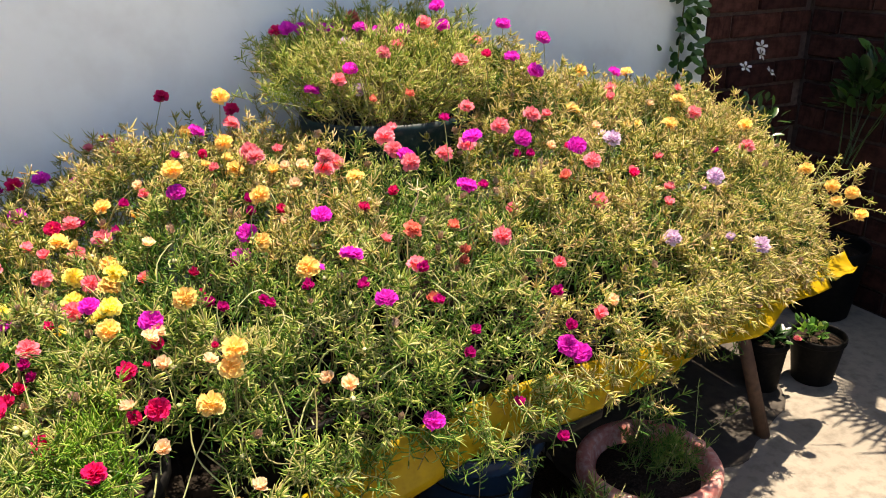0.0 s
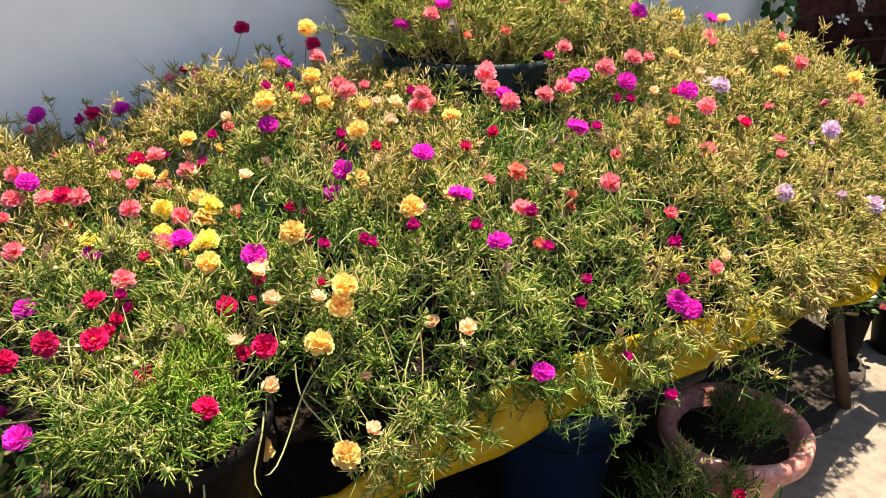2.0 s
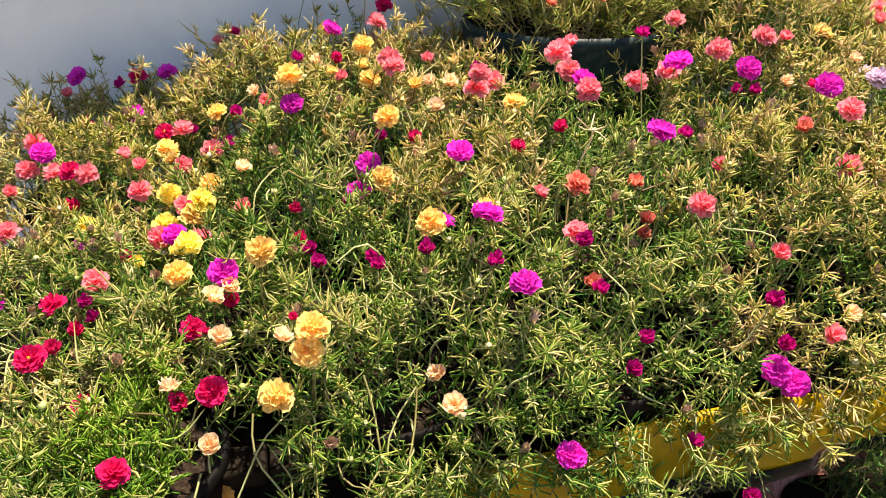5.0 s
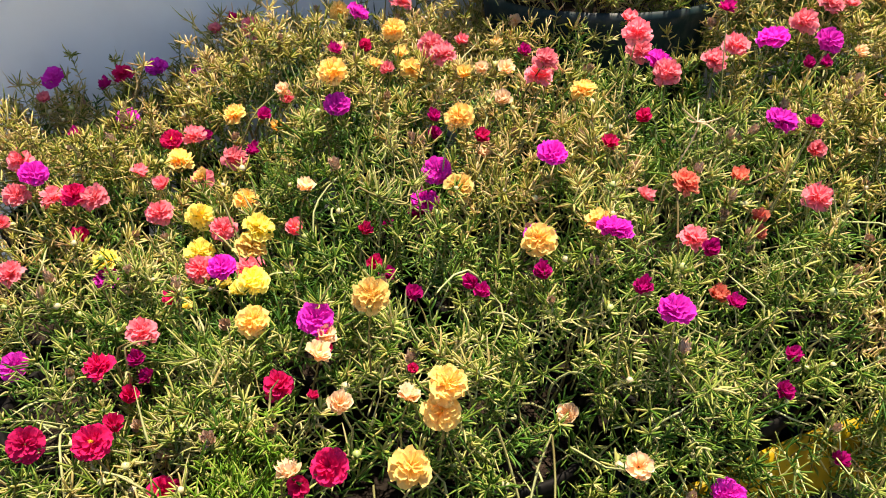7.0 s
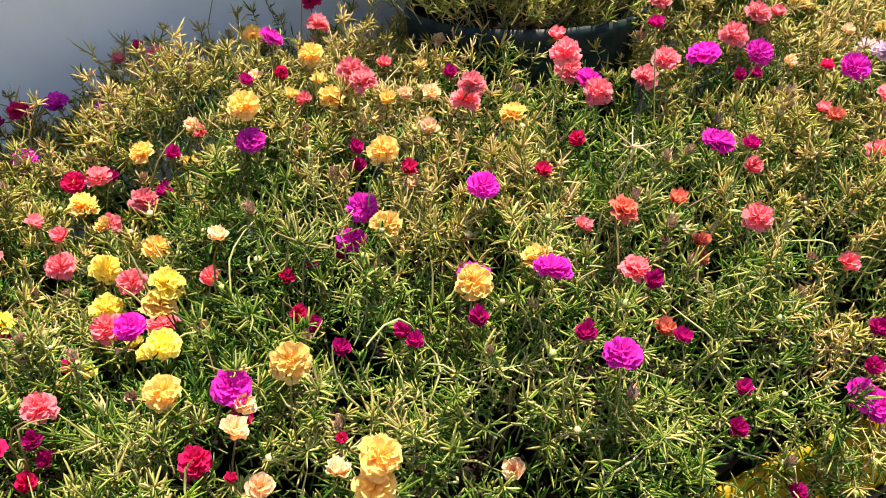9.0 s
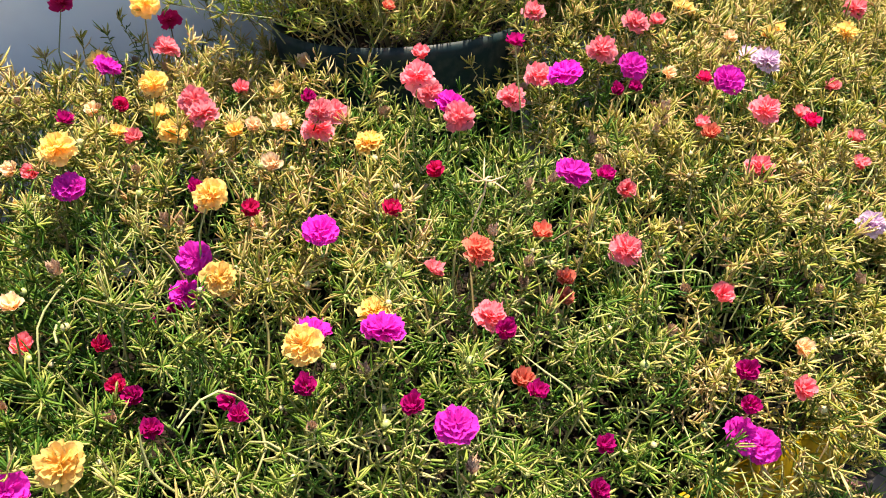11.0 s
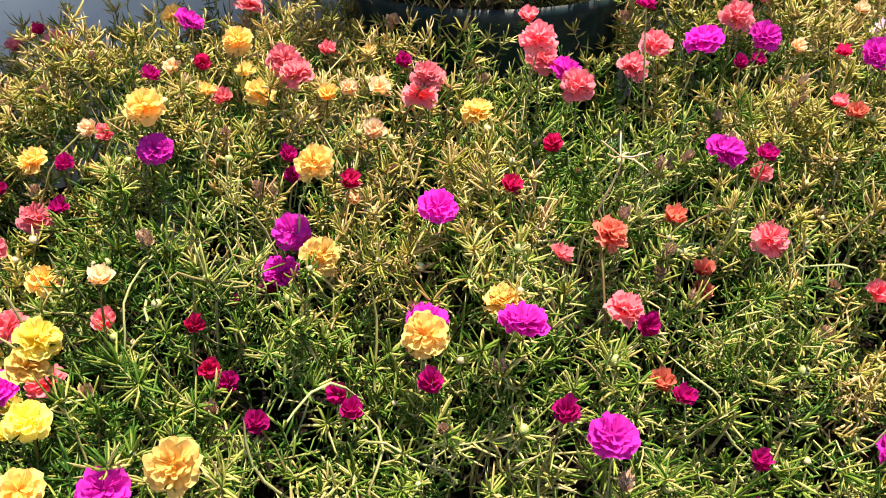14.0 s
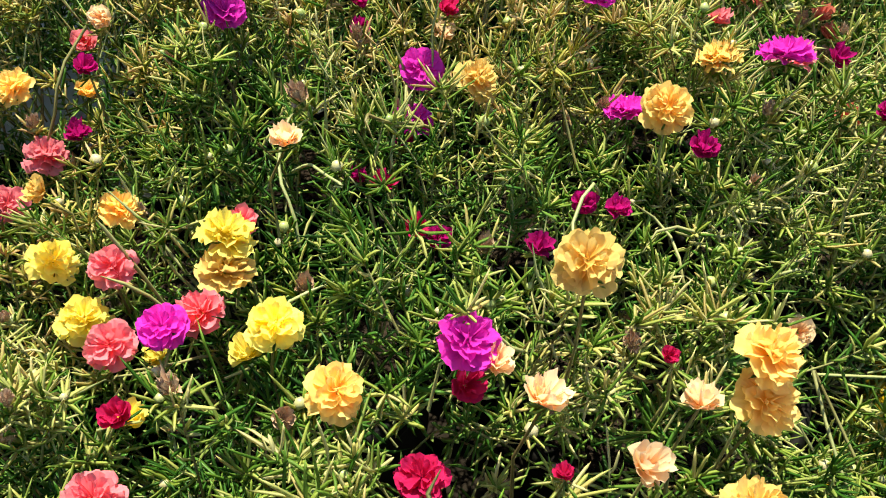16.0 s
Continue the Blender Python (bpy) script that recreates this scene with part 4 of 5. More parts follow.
baseh = np.stack([xh, front_y(xh) + rng.uniform(-0.015, 0.02, nh), 0.615 - rng.uniform(0, 0.045, nh) - 0.05 * np.clip(xh - 1.3, 0, 0.3)], 1)
wayh = np.stack([rng.normal(0, 0.45, nh), rng.normal(-0.75, 0.2, nh), rng.normal(-0.45, 0.40, nh)], 1)
wayh /= np.linalg.norm(wayh, axis=1, keepdims=True)
lenh = rng.uniform(0.03, 0.075, nh)
ne = 30
basee = np.stack([rng.uniform(1.66, 1.77, ne), rng.uniform(1.25, 1.45, ne), rng.uniform(0.60, 0.66, ne)], 1)
waye = np.stack([rng.normal(0.9, 0.2, ne), rng.normal(-0.1, 0.4, ne), rng.normal(0.0, 0.3, ne)], 1)
waye /= np.linalg.norm(waye, axis=1, keepdims=True)
lene = rng.uniform(0.05, 0.13, ne)
# shoots that droop over the sheet towards the far end
ng = 190
xg = 0.96 + 0.64 * rng.uniform(0, 1, ng) ** 1.3
zg = np.interp(xg, [0.86, 1.2, 1.7], [0.585, 0.545, 0.475]) + rng.uniform(-0.020, 0.075, ng)
baseg = np.stack([xg, np.array([sheet_y(q) for q in xg]) + rng.uniform(-0.010, 0.045, ng), zg], 1)
wayg = np.stack([rng.normal(0.1, 0.45, ng), rng.normal(-0.7, 0.2, ng), rng.normal(-0.1, 0.40, ng)], 1)
wayg /= np.linalg.norm(wayg, axis=1, keepdims=True)
leng = rng.uniform(0.03, 0.06, ng)
# thin shoots that stand up above the rest along the back and the far end
nw = 95
xw = np.where(np.arange(nw) < 60, rng.uniform(-0.30, 0.46, nw), rng.uniform(1.22, 1.72, nw))
yw = np.where(np.arange(nw) < 60, rng.uniform(1.60, 1.90, nw), rng.uniform(1.30, 1.62, nw))
wayw = np.stack([rng.normal(0, 0.32, nw), rng.normal(0, 0.25, nw), np.ones(nw)], 1)
wayw /= np.linalg.norm(wayw, axis=1, keepdims=True)
lenw = rng.uniform(0.06, 0.12, nw)
basew = np.stack([xw, yw, crown(xw, yw) - 0.035], 1)
nr = 85
ar, dr = rng.uniform(math.pi * 1.12, math.pi * 1.66, nr), rng.uniform(0.085, 0.120, nr)
ring = np.stack([np.cos(ar), np.sin(ar)], 1)
baser = np.stack([ring[:, 0] * dr - 0.042, 1.005 + ring[:, 1] * dr, 0.664 - 0.9 * (dr - 0.085) + rng.normal(0, 0.010, nr)], 1)
wayr = np.stack([ring[:, 0], ring[:, 1], rng.normal(0.12, 0.28, nr)], 1) + rng.normal(0, 0.2, (nr, 3))
wayr /= np.linalg.norm(wayr, axis=1, keepdims=True)
lenr = rng.uniform(0.025, 0.05, nr)
S_BASE = np.concatenate([base, base2, basef, basel, basec, baseq, baser, basee, baseh, baseg, basew])
S_WAY = np.concatenate([way, way2, wayf, wayl, wayc, wayq, wayr, waye, wayh, wayg, wayw])
S_LEN = np.concatenate([length, len2, lenf, rng.uniform(0.03, 0.06, len(yl)), rng.uniform(0.025, 0.045, 34), lenq, lenr, lene, lenh, leng, lenw])
# keep the flowers' faces free of shoots
spots = np.array([s for _, _, s in ALL_FLOWERS])
tip_of = S_BASE + S_WAY * S_LEN[:, None]
gap = np.hypot(tip_of[:, None, 0] - spots[None, :, 0], tip_of[:, None, 1] - spots[None, :, 1] + 0.016)
hides = ((gap < 0.037) & (tip_of[:, None, 2] > spots[None, :, 2] - 0.018)).any(1)
# the pot's rim and the dark hollow beside it stay open
lowest, ahead = np.minimum(S_BASE[:, 2], tip_of[:, 2]), np.minimum(S_BASE[:, 1], tip_of[:, 1])
rooted = np.hypot(S_BASE[:, 0] + 0.042, S_BASE[:, 1] - 1.005) < 0.112
hides |= (lowest < 0.612) & (S_BASE[:, 0] < 0.15) & (ahead < 1.10) & ~(rooted & (tip_of[:, 2] > 0.625))
hides |= (lowest < 0.632) & (S_BASE[:, 0] > 0.030) & (S_BASE[:, 0] < 0.155) & (ahead < 1.0)
hides |= (lowest < 0.505 - 0.25 * np.clip(S_BASE[:, 0] - 1.35, 0, 0.3)) & (S_BASE[:, 0] > 1.22) & (ahead < 1.32)
S_INNER = np.concatenate([np.zeros(len(base), bool), np.ones(len(base2), bool), np.zeros(len(S_BASE) - len(base) - len(base2), bool)])[~hides]
S_BASE, S_WAY, S_LEN = S_BASE[~hides], S_WAY[~hides], S_LEN[~hides]
S_POT = np.argmin(np.hypot(S_BASE[:, None, 0] - pot_xy[None, :, 0], S_BASE[:, None, 1] - pot_xy[None, :, 1]), 1)

pot_shared = pot_mesh(0.112, 0.165)
soil_shared = soil_mesh(0.105, 0.143)
pot_shared.materials.append(BLACK_PLASTIC)
soil_shared.materials.append(SOIL)


def ball_buds(spots, ways, sizes):
    """Small pointed round buds."""
    n = len(spots)
    u, v = frames_of(ways)
    a = np.arange(6) * math.pi / 3
    rim = u[:, None] * np.cos(a)[None, :, None] + v[:, None] * np.sin(a)[None, :, None]
    rows = []
    for h, r in ((0.15, 0.55), (0.6, 1.0), (1.15, 0.72)):
        rows.append((spots + ways * sizes[:, None] * h)[:, None] + rim * sizes[:, None, None] * r)
    vv = np.concatenate([spots[:, None], *rows, (spots + ways * sizes[:, None] * 1.7)[:, None]], 1).reshape(-1, 3)
    t = []
    for k in range(6):
        j = (k + 1) % 6
        t += [(0, 1 + j, 1 + k), (13 + k, 13 + j, 19)]
        for b in (1, 7):
            t += [(b + k, b + j, b + 6 + j), (b + k, b + 6 + j, b + 6 + k)]
    ff = (np.array(t)[None] + (np.arange(n) * 20)[:, None, None]).reshape(-1, 3)
    return vv, ff


def add_flower(root, shade, size, spot, rng):
    tilt = Vector((rng.normal(0, 0.32), -0.45 + rng.normal(0, 0.30), 1.0)).normalized()
    kind = "closed" if size < 0.9 or shade == "peach" else "double"
    if shade == "magenta" and kind == "double":
        kind = "single"
    if shade == "crimson" and kind == "double" and rng.uniform() < 0.45:
        kind = "single"
    grow = size * rng.uniform(0.92, 1.08) * (1.05 if kind == "closed" else 0.94 if shade == "crimson" else 1.0)
    m = Matrix.Translation(Vector(spot) - tilt * 0.006) @ tilt.to_track_quat("Z", "Y").to_matrix().to_4x4() @ Matrix.Rotation(rng.uniform(0, 6.28), 4, "Z") @ Matrix.Scale(grow, 4)
    ob = part("flower", BLOOM[shade, kind, int(rng.integers(3))], None, root, FLOWER_LABEL[shade], m)
    if kind == "single" and shade == "crimson":
        st = new("stamens", STAMENS)
        st.parent = ob
        st["label"] = "yellow stamens"
    return ob


def flower_stalks(rng, spots, ground):
    spots = np.array(spots)
    foot = spots + np.stack([rng.normal(0, 0.012, len(spots)), rng.normal(0.015, 0.012, len(spots)), np.zeros(len(spots))], 1)
    foot[:, 0] += np.maximum(0, left_x(foot[:, 1]) + 0.05 - foot[:, 0])
    foot[:, 1] += np.maximum(0, front_y(foot[:, 0]) + 0.05 - foot[:, 1])
    foot[:, 2] = np.minimum(np.maximum(crown(foot[:, 0], foot[:, 1]), ground) - 0.03, np.maximum(spots[:, 2] - 0.05, 0.60))
    mid = (foot + spots) / 2 + rng.normal(0, 0.005, foot.shape)
    return tubes(foot, mid, spots - [0, 0, 0.006], 0.0013, 0.0010)


def collar(rng, spots):
    """The whorl of leaves just under each flower."""
    spots = np.repeat(np.array(spots), 7, 0)
    a = rng.uniform(0, 6.28, len(spots))
    d = np.stack([np.cos(a), np.sin(a), rng.normal(-0.1, 0.3, len(spots))], 1)
    d /= np.linalg.norm(d, axis=1, keepdims=True)
    return needles(spots - [0, 0, 0.010], d, rng.uniform(0.010, 0.018, len(spots)), rng.uniform(0.0007, 0.0010, len(spots)), np.zeros_like(spots) + [0, 0, 0.002])


mine = {k: [] for k in range(len(POTS))}
tub_flowers = []
for shade, size, spot in ALL_FLOWERS:
    if spot[2] > 0.925 and math.hypot(spot[0] - TUB[0], spot[1] - TUB[1]) < 0.34 and spot[1] > 1.43:
        tub_flowers.append((shade, size, spot))
    else:
        mine[int(np.argmin(np.hypot(pot_xy[:, 0] - spot[0], pot_xy[:, 1] - spot[1])))].append((shade, size, spot))

for k, (px, py) in enumerate(POTS):
    rng = np.random.default_rng(100 + k)
    shades = sorted({s for s, _, _ in mine[k]})
    look_of = "fresh bright green" if k in FRESH else "green" if k in GREENISH else "olive-green"
    with_what = " and ".join(shades[:2]) + " flowers" if shades else "closed buds"
    root = thing("potted_moss_rose", (px, py, 0.435), f"{look_of} moss rose in black pot, {with_what}", "potted plant", "moss roses on the bench")
    at = Matrix.Translation((px, py, 0.435))
    at = at @ Matrix.Diagonal((1.12, 1.12, 1.04, 1)) if k == 0 else at
    part("pot", pot_shared, None, root, "black plastic pot", at)
    part("soil", soil_shared, None, root, "", at)
    pick = S_POT == k
    inner = pick & S_INNER
    pick &= ~S_INNER
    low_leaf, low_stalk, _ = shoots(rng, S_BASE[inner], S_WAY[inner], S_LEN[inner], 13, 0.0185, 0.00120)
    young = pick & (np.hypot((tip_of[~hides][:, 0] - 0.03) * 0.9, tip_of[~hides][:, 1] - 0.955) < 0.085 + 0.012 * np.sin(60 * S_BASE[:, 0])) & (k in FRESH)
    if k in FRESH:
        fresh_leaf, fresh_stalk, _ = shoots(rng, S_BASE[young], S_WAY[young], S_LEN[young], 26, 0.0145, 0.00100, fine=True)
        pick &= ~young
        part("young_foliage", tri_mesh("foliage", *fresh_leaf), LEAF_FRESH, root, "fresh bright green needle leaves", None, "stuff")
        low_stalk = joined([low_stalk, fresh_stalk])
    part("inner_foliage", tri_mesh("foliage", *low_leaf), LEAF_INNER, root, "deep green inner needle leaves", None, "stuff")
    leaf, stalk, tips = shoots(rng, S_BASE[pick], S_WAY[pick], S_LEN[pick], 18, 0.0158 if k in NEAR else 0.0152, 0.00106, fine=k in NEAR)
    green = LEAF_GREEN if k in GREENISH or k in FRESH else LEAF_OLIVE
    pieces_leaf, pieces_stalk = [leaf], [stalk, low_stalk]
    if mine[k]:
        spots = [s for _, _, s in mine[k]]
        sx, sy = np.array(spots)[:, 0], np.array(spots)[:, 1]
        pieces_stalk.append(flower_stalks(rng, spots, crown(sx, sy)))
        pieces_leaf.append(collar(rng, spots))
    # trailing main stems that run from the soil out through the foliage
    n = 16
    a = rng.uniform(0, 6.28, n)
    foot = np.stack([px + 0.05 * np.cos(a), py + 0.05 * np.sin(a), np.full(n, 0.585)], 1)
    ex, ey = px + 0.15 * np.cos(a) * rng.uniform(0.5, 1, n), py + 0.15 * np.sin(a) * rng.uniform(0.5, 1, n)
    end = np.stack([ex, ey, np.minimum(crown(ex, ey) - 0.01, 0.9)], 1)
    pieces_stalk.append(strands(rng, foot, end, 0.012, 0.0014, 9, 0.009))
    # stout runners that wind just under the surface
    n = 5
    a = rng.uniform(0, 6.28, n)
    bx, by = px + rng.normal(0, 0.06, n), py + rng.normal(0, 0.06, n)
    gx, gy = bx + 0.08 * np.cos(a), by + 0.08 * np.sin(a)
    r0, r2 = np.stack([bx, by, crown(bx, by) - 0.045], 1), np.stack([gx, gy, crown(gx, gy) + rng.uniform(-0.02, 0.006, n)], 1)
    pieces_stalk.append(strands(rng, r0, r2, 0.006, 0.0013))
    if k == 1:
        # bare trailing stems in the hollow
        n = 7
        hx = rng.uniform(0.08, 0.32, n)
        h0 = np.stack([hx, np.full(n, 0.985), crown(hx, np.full(n, 1.0)) - 0.02], 1)
        h1 = np.stack([hx + rng.normal(-0.02, 0.035, n), rng.normal(0.89, 0.014, n), rng.uniform(0.52, 0.62, n)], 1)
        pieces_stalk.append(strands(rng, h0, h1, -0.022, 0.0013, 10, 0.009))
    crowned = np.where(rng.uniform(size=len(tips)) < (0.45 if k == 10 else 0.78))[0]
    stars = whorls(rng, tips[crowned], S_WAY[pick][crowned], 8, 0.0172 if k in NEAR else 0.0166, 0.00114, k in NEAR)
    part("tip_foliage", tri_mesh("foliage", *stars), LEAF_PALE if k in GREENISH or k in FRESH else LEAF_STRAW, root, "pale straw-coloured leaf whorls", None, "stuff")
    part("foliage", tri_mesh("foliage", *joined(pieces_leaf)), green, root, "olive and straw-coloured needle leaves", None, "stuff")
    part("stemwork", tri_mesh("stems", *joined(pieces_stalk)), STEM, root, "thin fleshy stems", None, "stuff")
    if k == 2:
        hub = np.array([[0.545, 1.184, 0.862]])
        dry = joined([whorls(rng, hub, np.array([[0.1, -0.3, 0.95]]), 6, 0.027, 0.0012, True), strands(rng, hub - [[0, -0.01, 0.075]], hub, 0.0, 0.0012)])
        part("dry_seed_head", tri_mesh("dry_star", *dry), LEAF_DRY, root, "dry straw-coloured leaf star", None, "stuff")
    some = rng.choice(crowned, max(4, len(crowned) // 4), replace=False)
    part("bud_scatter", tri_mesh("buds", *ball_buds(tips[some], S_WAY[pick][some], rng.uniform(0.0026, 0.0056, len(some)))), BUD, root, "round pale green buds", None, "stuff")
    for at in rng.choice(crowned, min(7, len(crowned)), replace=False):
        way_up = (Vector(S_WAY[pick][at]) + Vector((0, 0, 0.6)) + Vector(rng.normal(0, 0.3, 3))).normalized()
        m = Matrix.Translation(Vector(tips[at]) + way_up * 0.004) @ way_up.to_track_quat("Z", "Y").to_matrix().to_4x4() @ Matrix.Scale(rng.uniform(0.8, 1.25), 4)
        part("spent_flower", SPENT[int(rng.integers(3))], None, root, "shrivelled brown spent flower", m)
    for shade, size, spot in mine[k]:
        add_flower(root, shade, size, spot, rng)

# ---- the raised green tub ----
tub = thing("tub_of_moss_rose", (*TUB, 0.435), "dark green plastic tub overflowing with moss roses", "potted plant")
H = TUB_RIM - 0.435
prof = [(0, 0), (0.80, 0), (0.83, 0.015), (0.955, 0.80), (0.965, 0.83), (0.985, 0.86), (1.0, 0.94), (1.02, 0.975), (1.0, 1.0), (0.965, 0.995), (0.94, 0.96), (0.91, 0.87), (0, 0.86)]
part("tub_body", bm_mesh("tub_body", lathe([(a * TUB_R, b * H) for a, b in prof], 56, 0.012, 4), True), GREEN_PLASTIC, tub, "dark green plastic tub", Matrix.Translation((*TUB, 0.435)))
part("soil", soil_mesh(TUB_R, 0.86 * H + 0.012), SOIL, tub, "", Matrix.Translation((*TUB, 0.435)))
rng = np.random.default_rng(77)
n = 1250
rr, aa = np.sqrt(rng.uniform(0, 1, n)), rng.uniform(0, 6.2832, n)
dome = lambda r: TUB_RIM + 0.165 * (1 - 0.46 * r**2.2)  # noqa: E731
spread = rr * (TUB_R + 0.105 - 0.120 * np.maximum(0, -np.sin(aa)))
tip_at = np.stack([TUB[0] + 0.015 + spread * np.cos(aa), TUB[1] + spread * np.sin(aa), dome(rr) + 0.05 * rr * np.sin(aa) + rng.normal(0, 0.020, n)], 1)
tway = np.stack([np.cos(aa) * rr * 0.8, np.sin(aa) * rr * 0.8, np.full(n, 0.9)], 1) + rng.normal(0, 0.2, (n, 3))
tway /= np.linalg.norm(tway, axis=1, keepdims=True)
tlen = rng.uniform(0.06, 0.12, n)
out = np.where(np.sin(aa) > -0.35)[0][:60]
tip_at[out] += np.stack([np.cos(aa[out]), np.sin(aa[out]), np.full(60, -0.1)], 1) * (0.05 + 0.03 * (1 - rr[out]))[:, None] + (rr[out] < 0.6)[:, None] * [0, 0, 0.04]
leaf, stalk, tips = shoots(rng, tip_at - tway * tlen[:, None], tway, tlen, 17, 0.0165, 0.00100, 74, 38)
tub_stars = rng.choice(len(tips), 620, replace=False)
spots = [s for _, _, s in tub_flowers]
n2 = 40
a2 = rng.uniform(0, 6.28, n2)
o = np.stack([TUB[0] + 0.13 * np.cos(a2), TUB[1] + 0.13 * np.sin(a2), np.full(n2, TUB_RIM - 0.02)], 1)
e2 = np.stack([TUB[0] + 0.22 * np.cos(a2), TUB[1] + 0.22 * np.sin(a2), np.full(n2, TUB_RIM + 0.09) + rng.normal(0, 0.03, n2)], 1)
part("tip_foliage", tri_mesh("foliage", *whorls(rng, tips[tub_stars], tway[tub_stars], 8, 0.0170, 0.00105)), LEAF_PALE, tub, "pale leaf whorls", None, "stuff")
part("foliage", tri_mesh("foliage", *joined([leaf, collar(rng, spots)])), LEAF_TUB, tub, "yellow-green needle leaves", None, "stuff")
part("stemwork", tri_mesh("stems", *joined([stalk, flower_stalks(rng, spots, np.full(len(spots), TUB_RIM + 0.05)), tubes(o, (o + e2) / 2, e2, 0.0024, 0.0016)])), STEM, tub, "thin fleshy stems", None, "stuff")
some = rng.choice(len(tips), 110, replace=False)
part("bud_scatter", tri_mesh("buds", *ball_buds(tips[some], tway[some], rng.uniform(0.002, 0.004, 110))), BUD, tub, "round pale green buds", None, "stuff")
for shade, size, spot in tub_flowers:
    add_flower(tub, shade, size, spot, rng)

# ---- pots on the ground ----
pink = thing("clay_pot_of_moss_rose", (1.03, 1.10, 0), "pink-painted clay pot with sparse moss rose under the bench", "potted plant")
prof = [(a * 0.945, b) for a, b in [(0, 0), (0.085, 0), (0.09, 0.006), (0.128, 0.155), (0.134, 0.16), (0.158, 0.163), (0.163, 0.170), (0.163, 0.196), (0.157, 0.205), (0.138, 0.205), (0.131, 0.198), (0.124, 0.165), (0, 0.16)]]
part("pot", bm_mesh("pot", lathe(prof, 56, 0.006, 2), True), PINK_CLAY, pink, "worn pink-painted clay pot", Matrix.Translation((1.03, 1.10, 0)))
part("soil", soil_mesh(0.121, 0.172), SOIL, pink, "", Matrix.Translation((1.03, 1.10, 0)))
rng = np.random.default_rng(31)
n = 70
rr, aa = np.sqrt(rng.uniform(0, 1, n)) * 0.105, rng.uniform(0, 6.28, n)
pb = np.stack([1.058 + 0.65 * rr * np.cos(aa), 1.105 + 0.75 * rr * np.sin(aa), np.full(n, 0.175)], 1)
pw = np.stack([rng.normal(0.2, 0.35, n), rng.normal(0, 0.35, n), np.full(n, 0.8)], 1)
pw /= np.linalg.norm(pw, axis=1, keepdims=True)
pl = rng.uniform(0.035, 0.085, n)
pw[:5], pl[:5] = np.array([0.62, 0.15, 0.55]) / 0.84, 0.17
leaf, stalk, tips = shoots(rng, pb, pw, pl, 20, 0.016, 0.0009)
part("foliage", tri_mesh("foliage", *leaf), LEAF_INNER, pink, "dull green needle leaves", None, "stuff")
part("stemwork", tri_mesh("stems", *stalk), STEM, pink, "", None, "stuff")


low = thing("potted_moss_rose", (0.80, 0.95, 0), "small moss rose in a black pot on the floor", "potted plant")
part("pot", pot_mesh(0.085, 0.17), BLACK_PLASTIC, low, "black plastic pot", Matrix.Translation((0.80, 0.95, 0)))
part("soil", soil_mesh(0.08, 0.15), SOIL, low, "", Matrix.Translation((0.80, 0.95, 0)))
rng = np.random.default_rng(33)
n = 90
rr, aa = np.sqrt(rng.uniform(0, 1, n)) * 0.08, rng.uniform(0, 6.28, n)
lb = np.stack([0.81 + rr * np.cos(aa), 0.95 + rr * np.sin(aa), np.full(n, 0.16)], 1)
lw = np.stack([np.cos(aa) * rr * 7, np.sin(aa) * rr * 7, np.full(n, 0.7)], 1) + rng.normal(0, 0.2, (n, 3))
lw /= np.linalg.norm(lw, axis=1, keepdims=True)
leaf, stalk, tips = shoots(rng, lb, lw, rng.uniform(0.05, 0.09, n), 16, 0.020, 0.0012)
part("foliage", tri_mesh("foliage", *leaf), LEAF_GREEN, low, "green needle leaves", None, "stuff")
part("stemwork", tri_mesh("stemwork", *stalk), STEM, low, "", None, "stuff")
for spot in ((0.76, 0.92, 0.235), (0.86, 0.91, 0.235)):
    add_flower(low, "crimson", 0.8, spot, rng)


def leafy_plant(root, rng, spots, ways, length, width, mat, label, up=None):
    ups = np.zeros_like(spots) + [0, 0, 1.0] if up is None else up
    v, f = ovals(spots, ways, ups, length, width)
    return part("leafage", tri_mesh("leaves", v, f), mat, root, label, None, "stuff")


def round_pot(name, at, r, height, label, mat=BLACK_PLASTIC):
    root = thing(name, at, label, "potted plant")
    part("pot", pot_mesh(r, height), mat, root, "", Matrix.Translation(at))
    part("soil", soil_mesh(r * 0.95, height * 0.87), SOIL, root, "", Matrix.Translation(at))
    return root


def bushy(root, seed, centre, radii, count, length, width, mat, label, flat=0.5):
    rng = np.random.default_rng(seed)
    d = rng.normal(0, 1, (count, 3))
    d /= np.linalg.norm(d, axis=1, keepdims=True)
    d[:, 2] = np.abs(d[:, 2]) * 1.0 - 0.15
    p = np.array(centre) + d * np.array(radii) * rng.uniform(0.45, 1.0, (count, 1))
    w = d + rng.normal(0, 0.45, d.shape) + [0, 0, flat]
    w /= np.linalg.norm(w, axis=1, keepdims=True)
    up = rng.normal(0, 0.35, d.shape) + [0, 0, 1]
    leafy_plant(root, rng, p, w, length * rng.uniform(0.6, 1.2, count), width * rng.uniform(0.7, 1.15, count), mat, label, up)
    k = max(6, count // 14)
    foot = np.array([root.location[0], root.location[1], centre[2] - radii[2]]) + rng.normal(0, 0.015, (k, 3))
    tip = p[:k]
    part("stemwork", tri_mesh("stems", *tubes(foot, (foot + tip) / 2 + rng.normal(0, 0.01, tip.shape), tip, 0.003, 0.0015)), LEAF_DARK if mat == LEAF_DARK else STEM, root, "", None, "stuff")
    return p, w


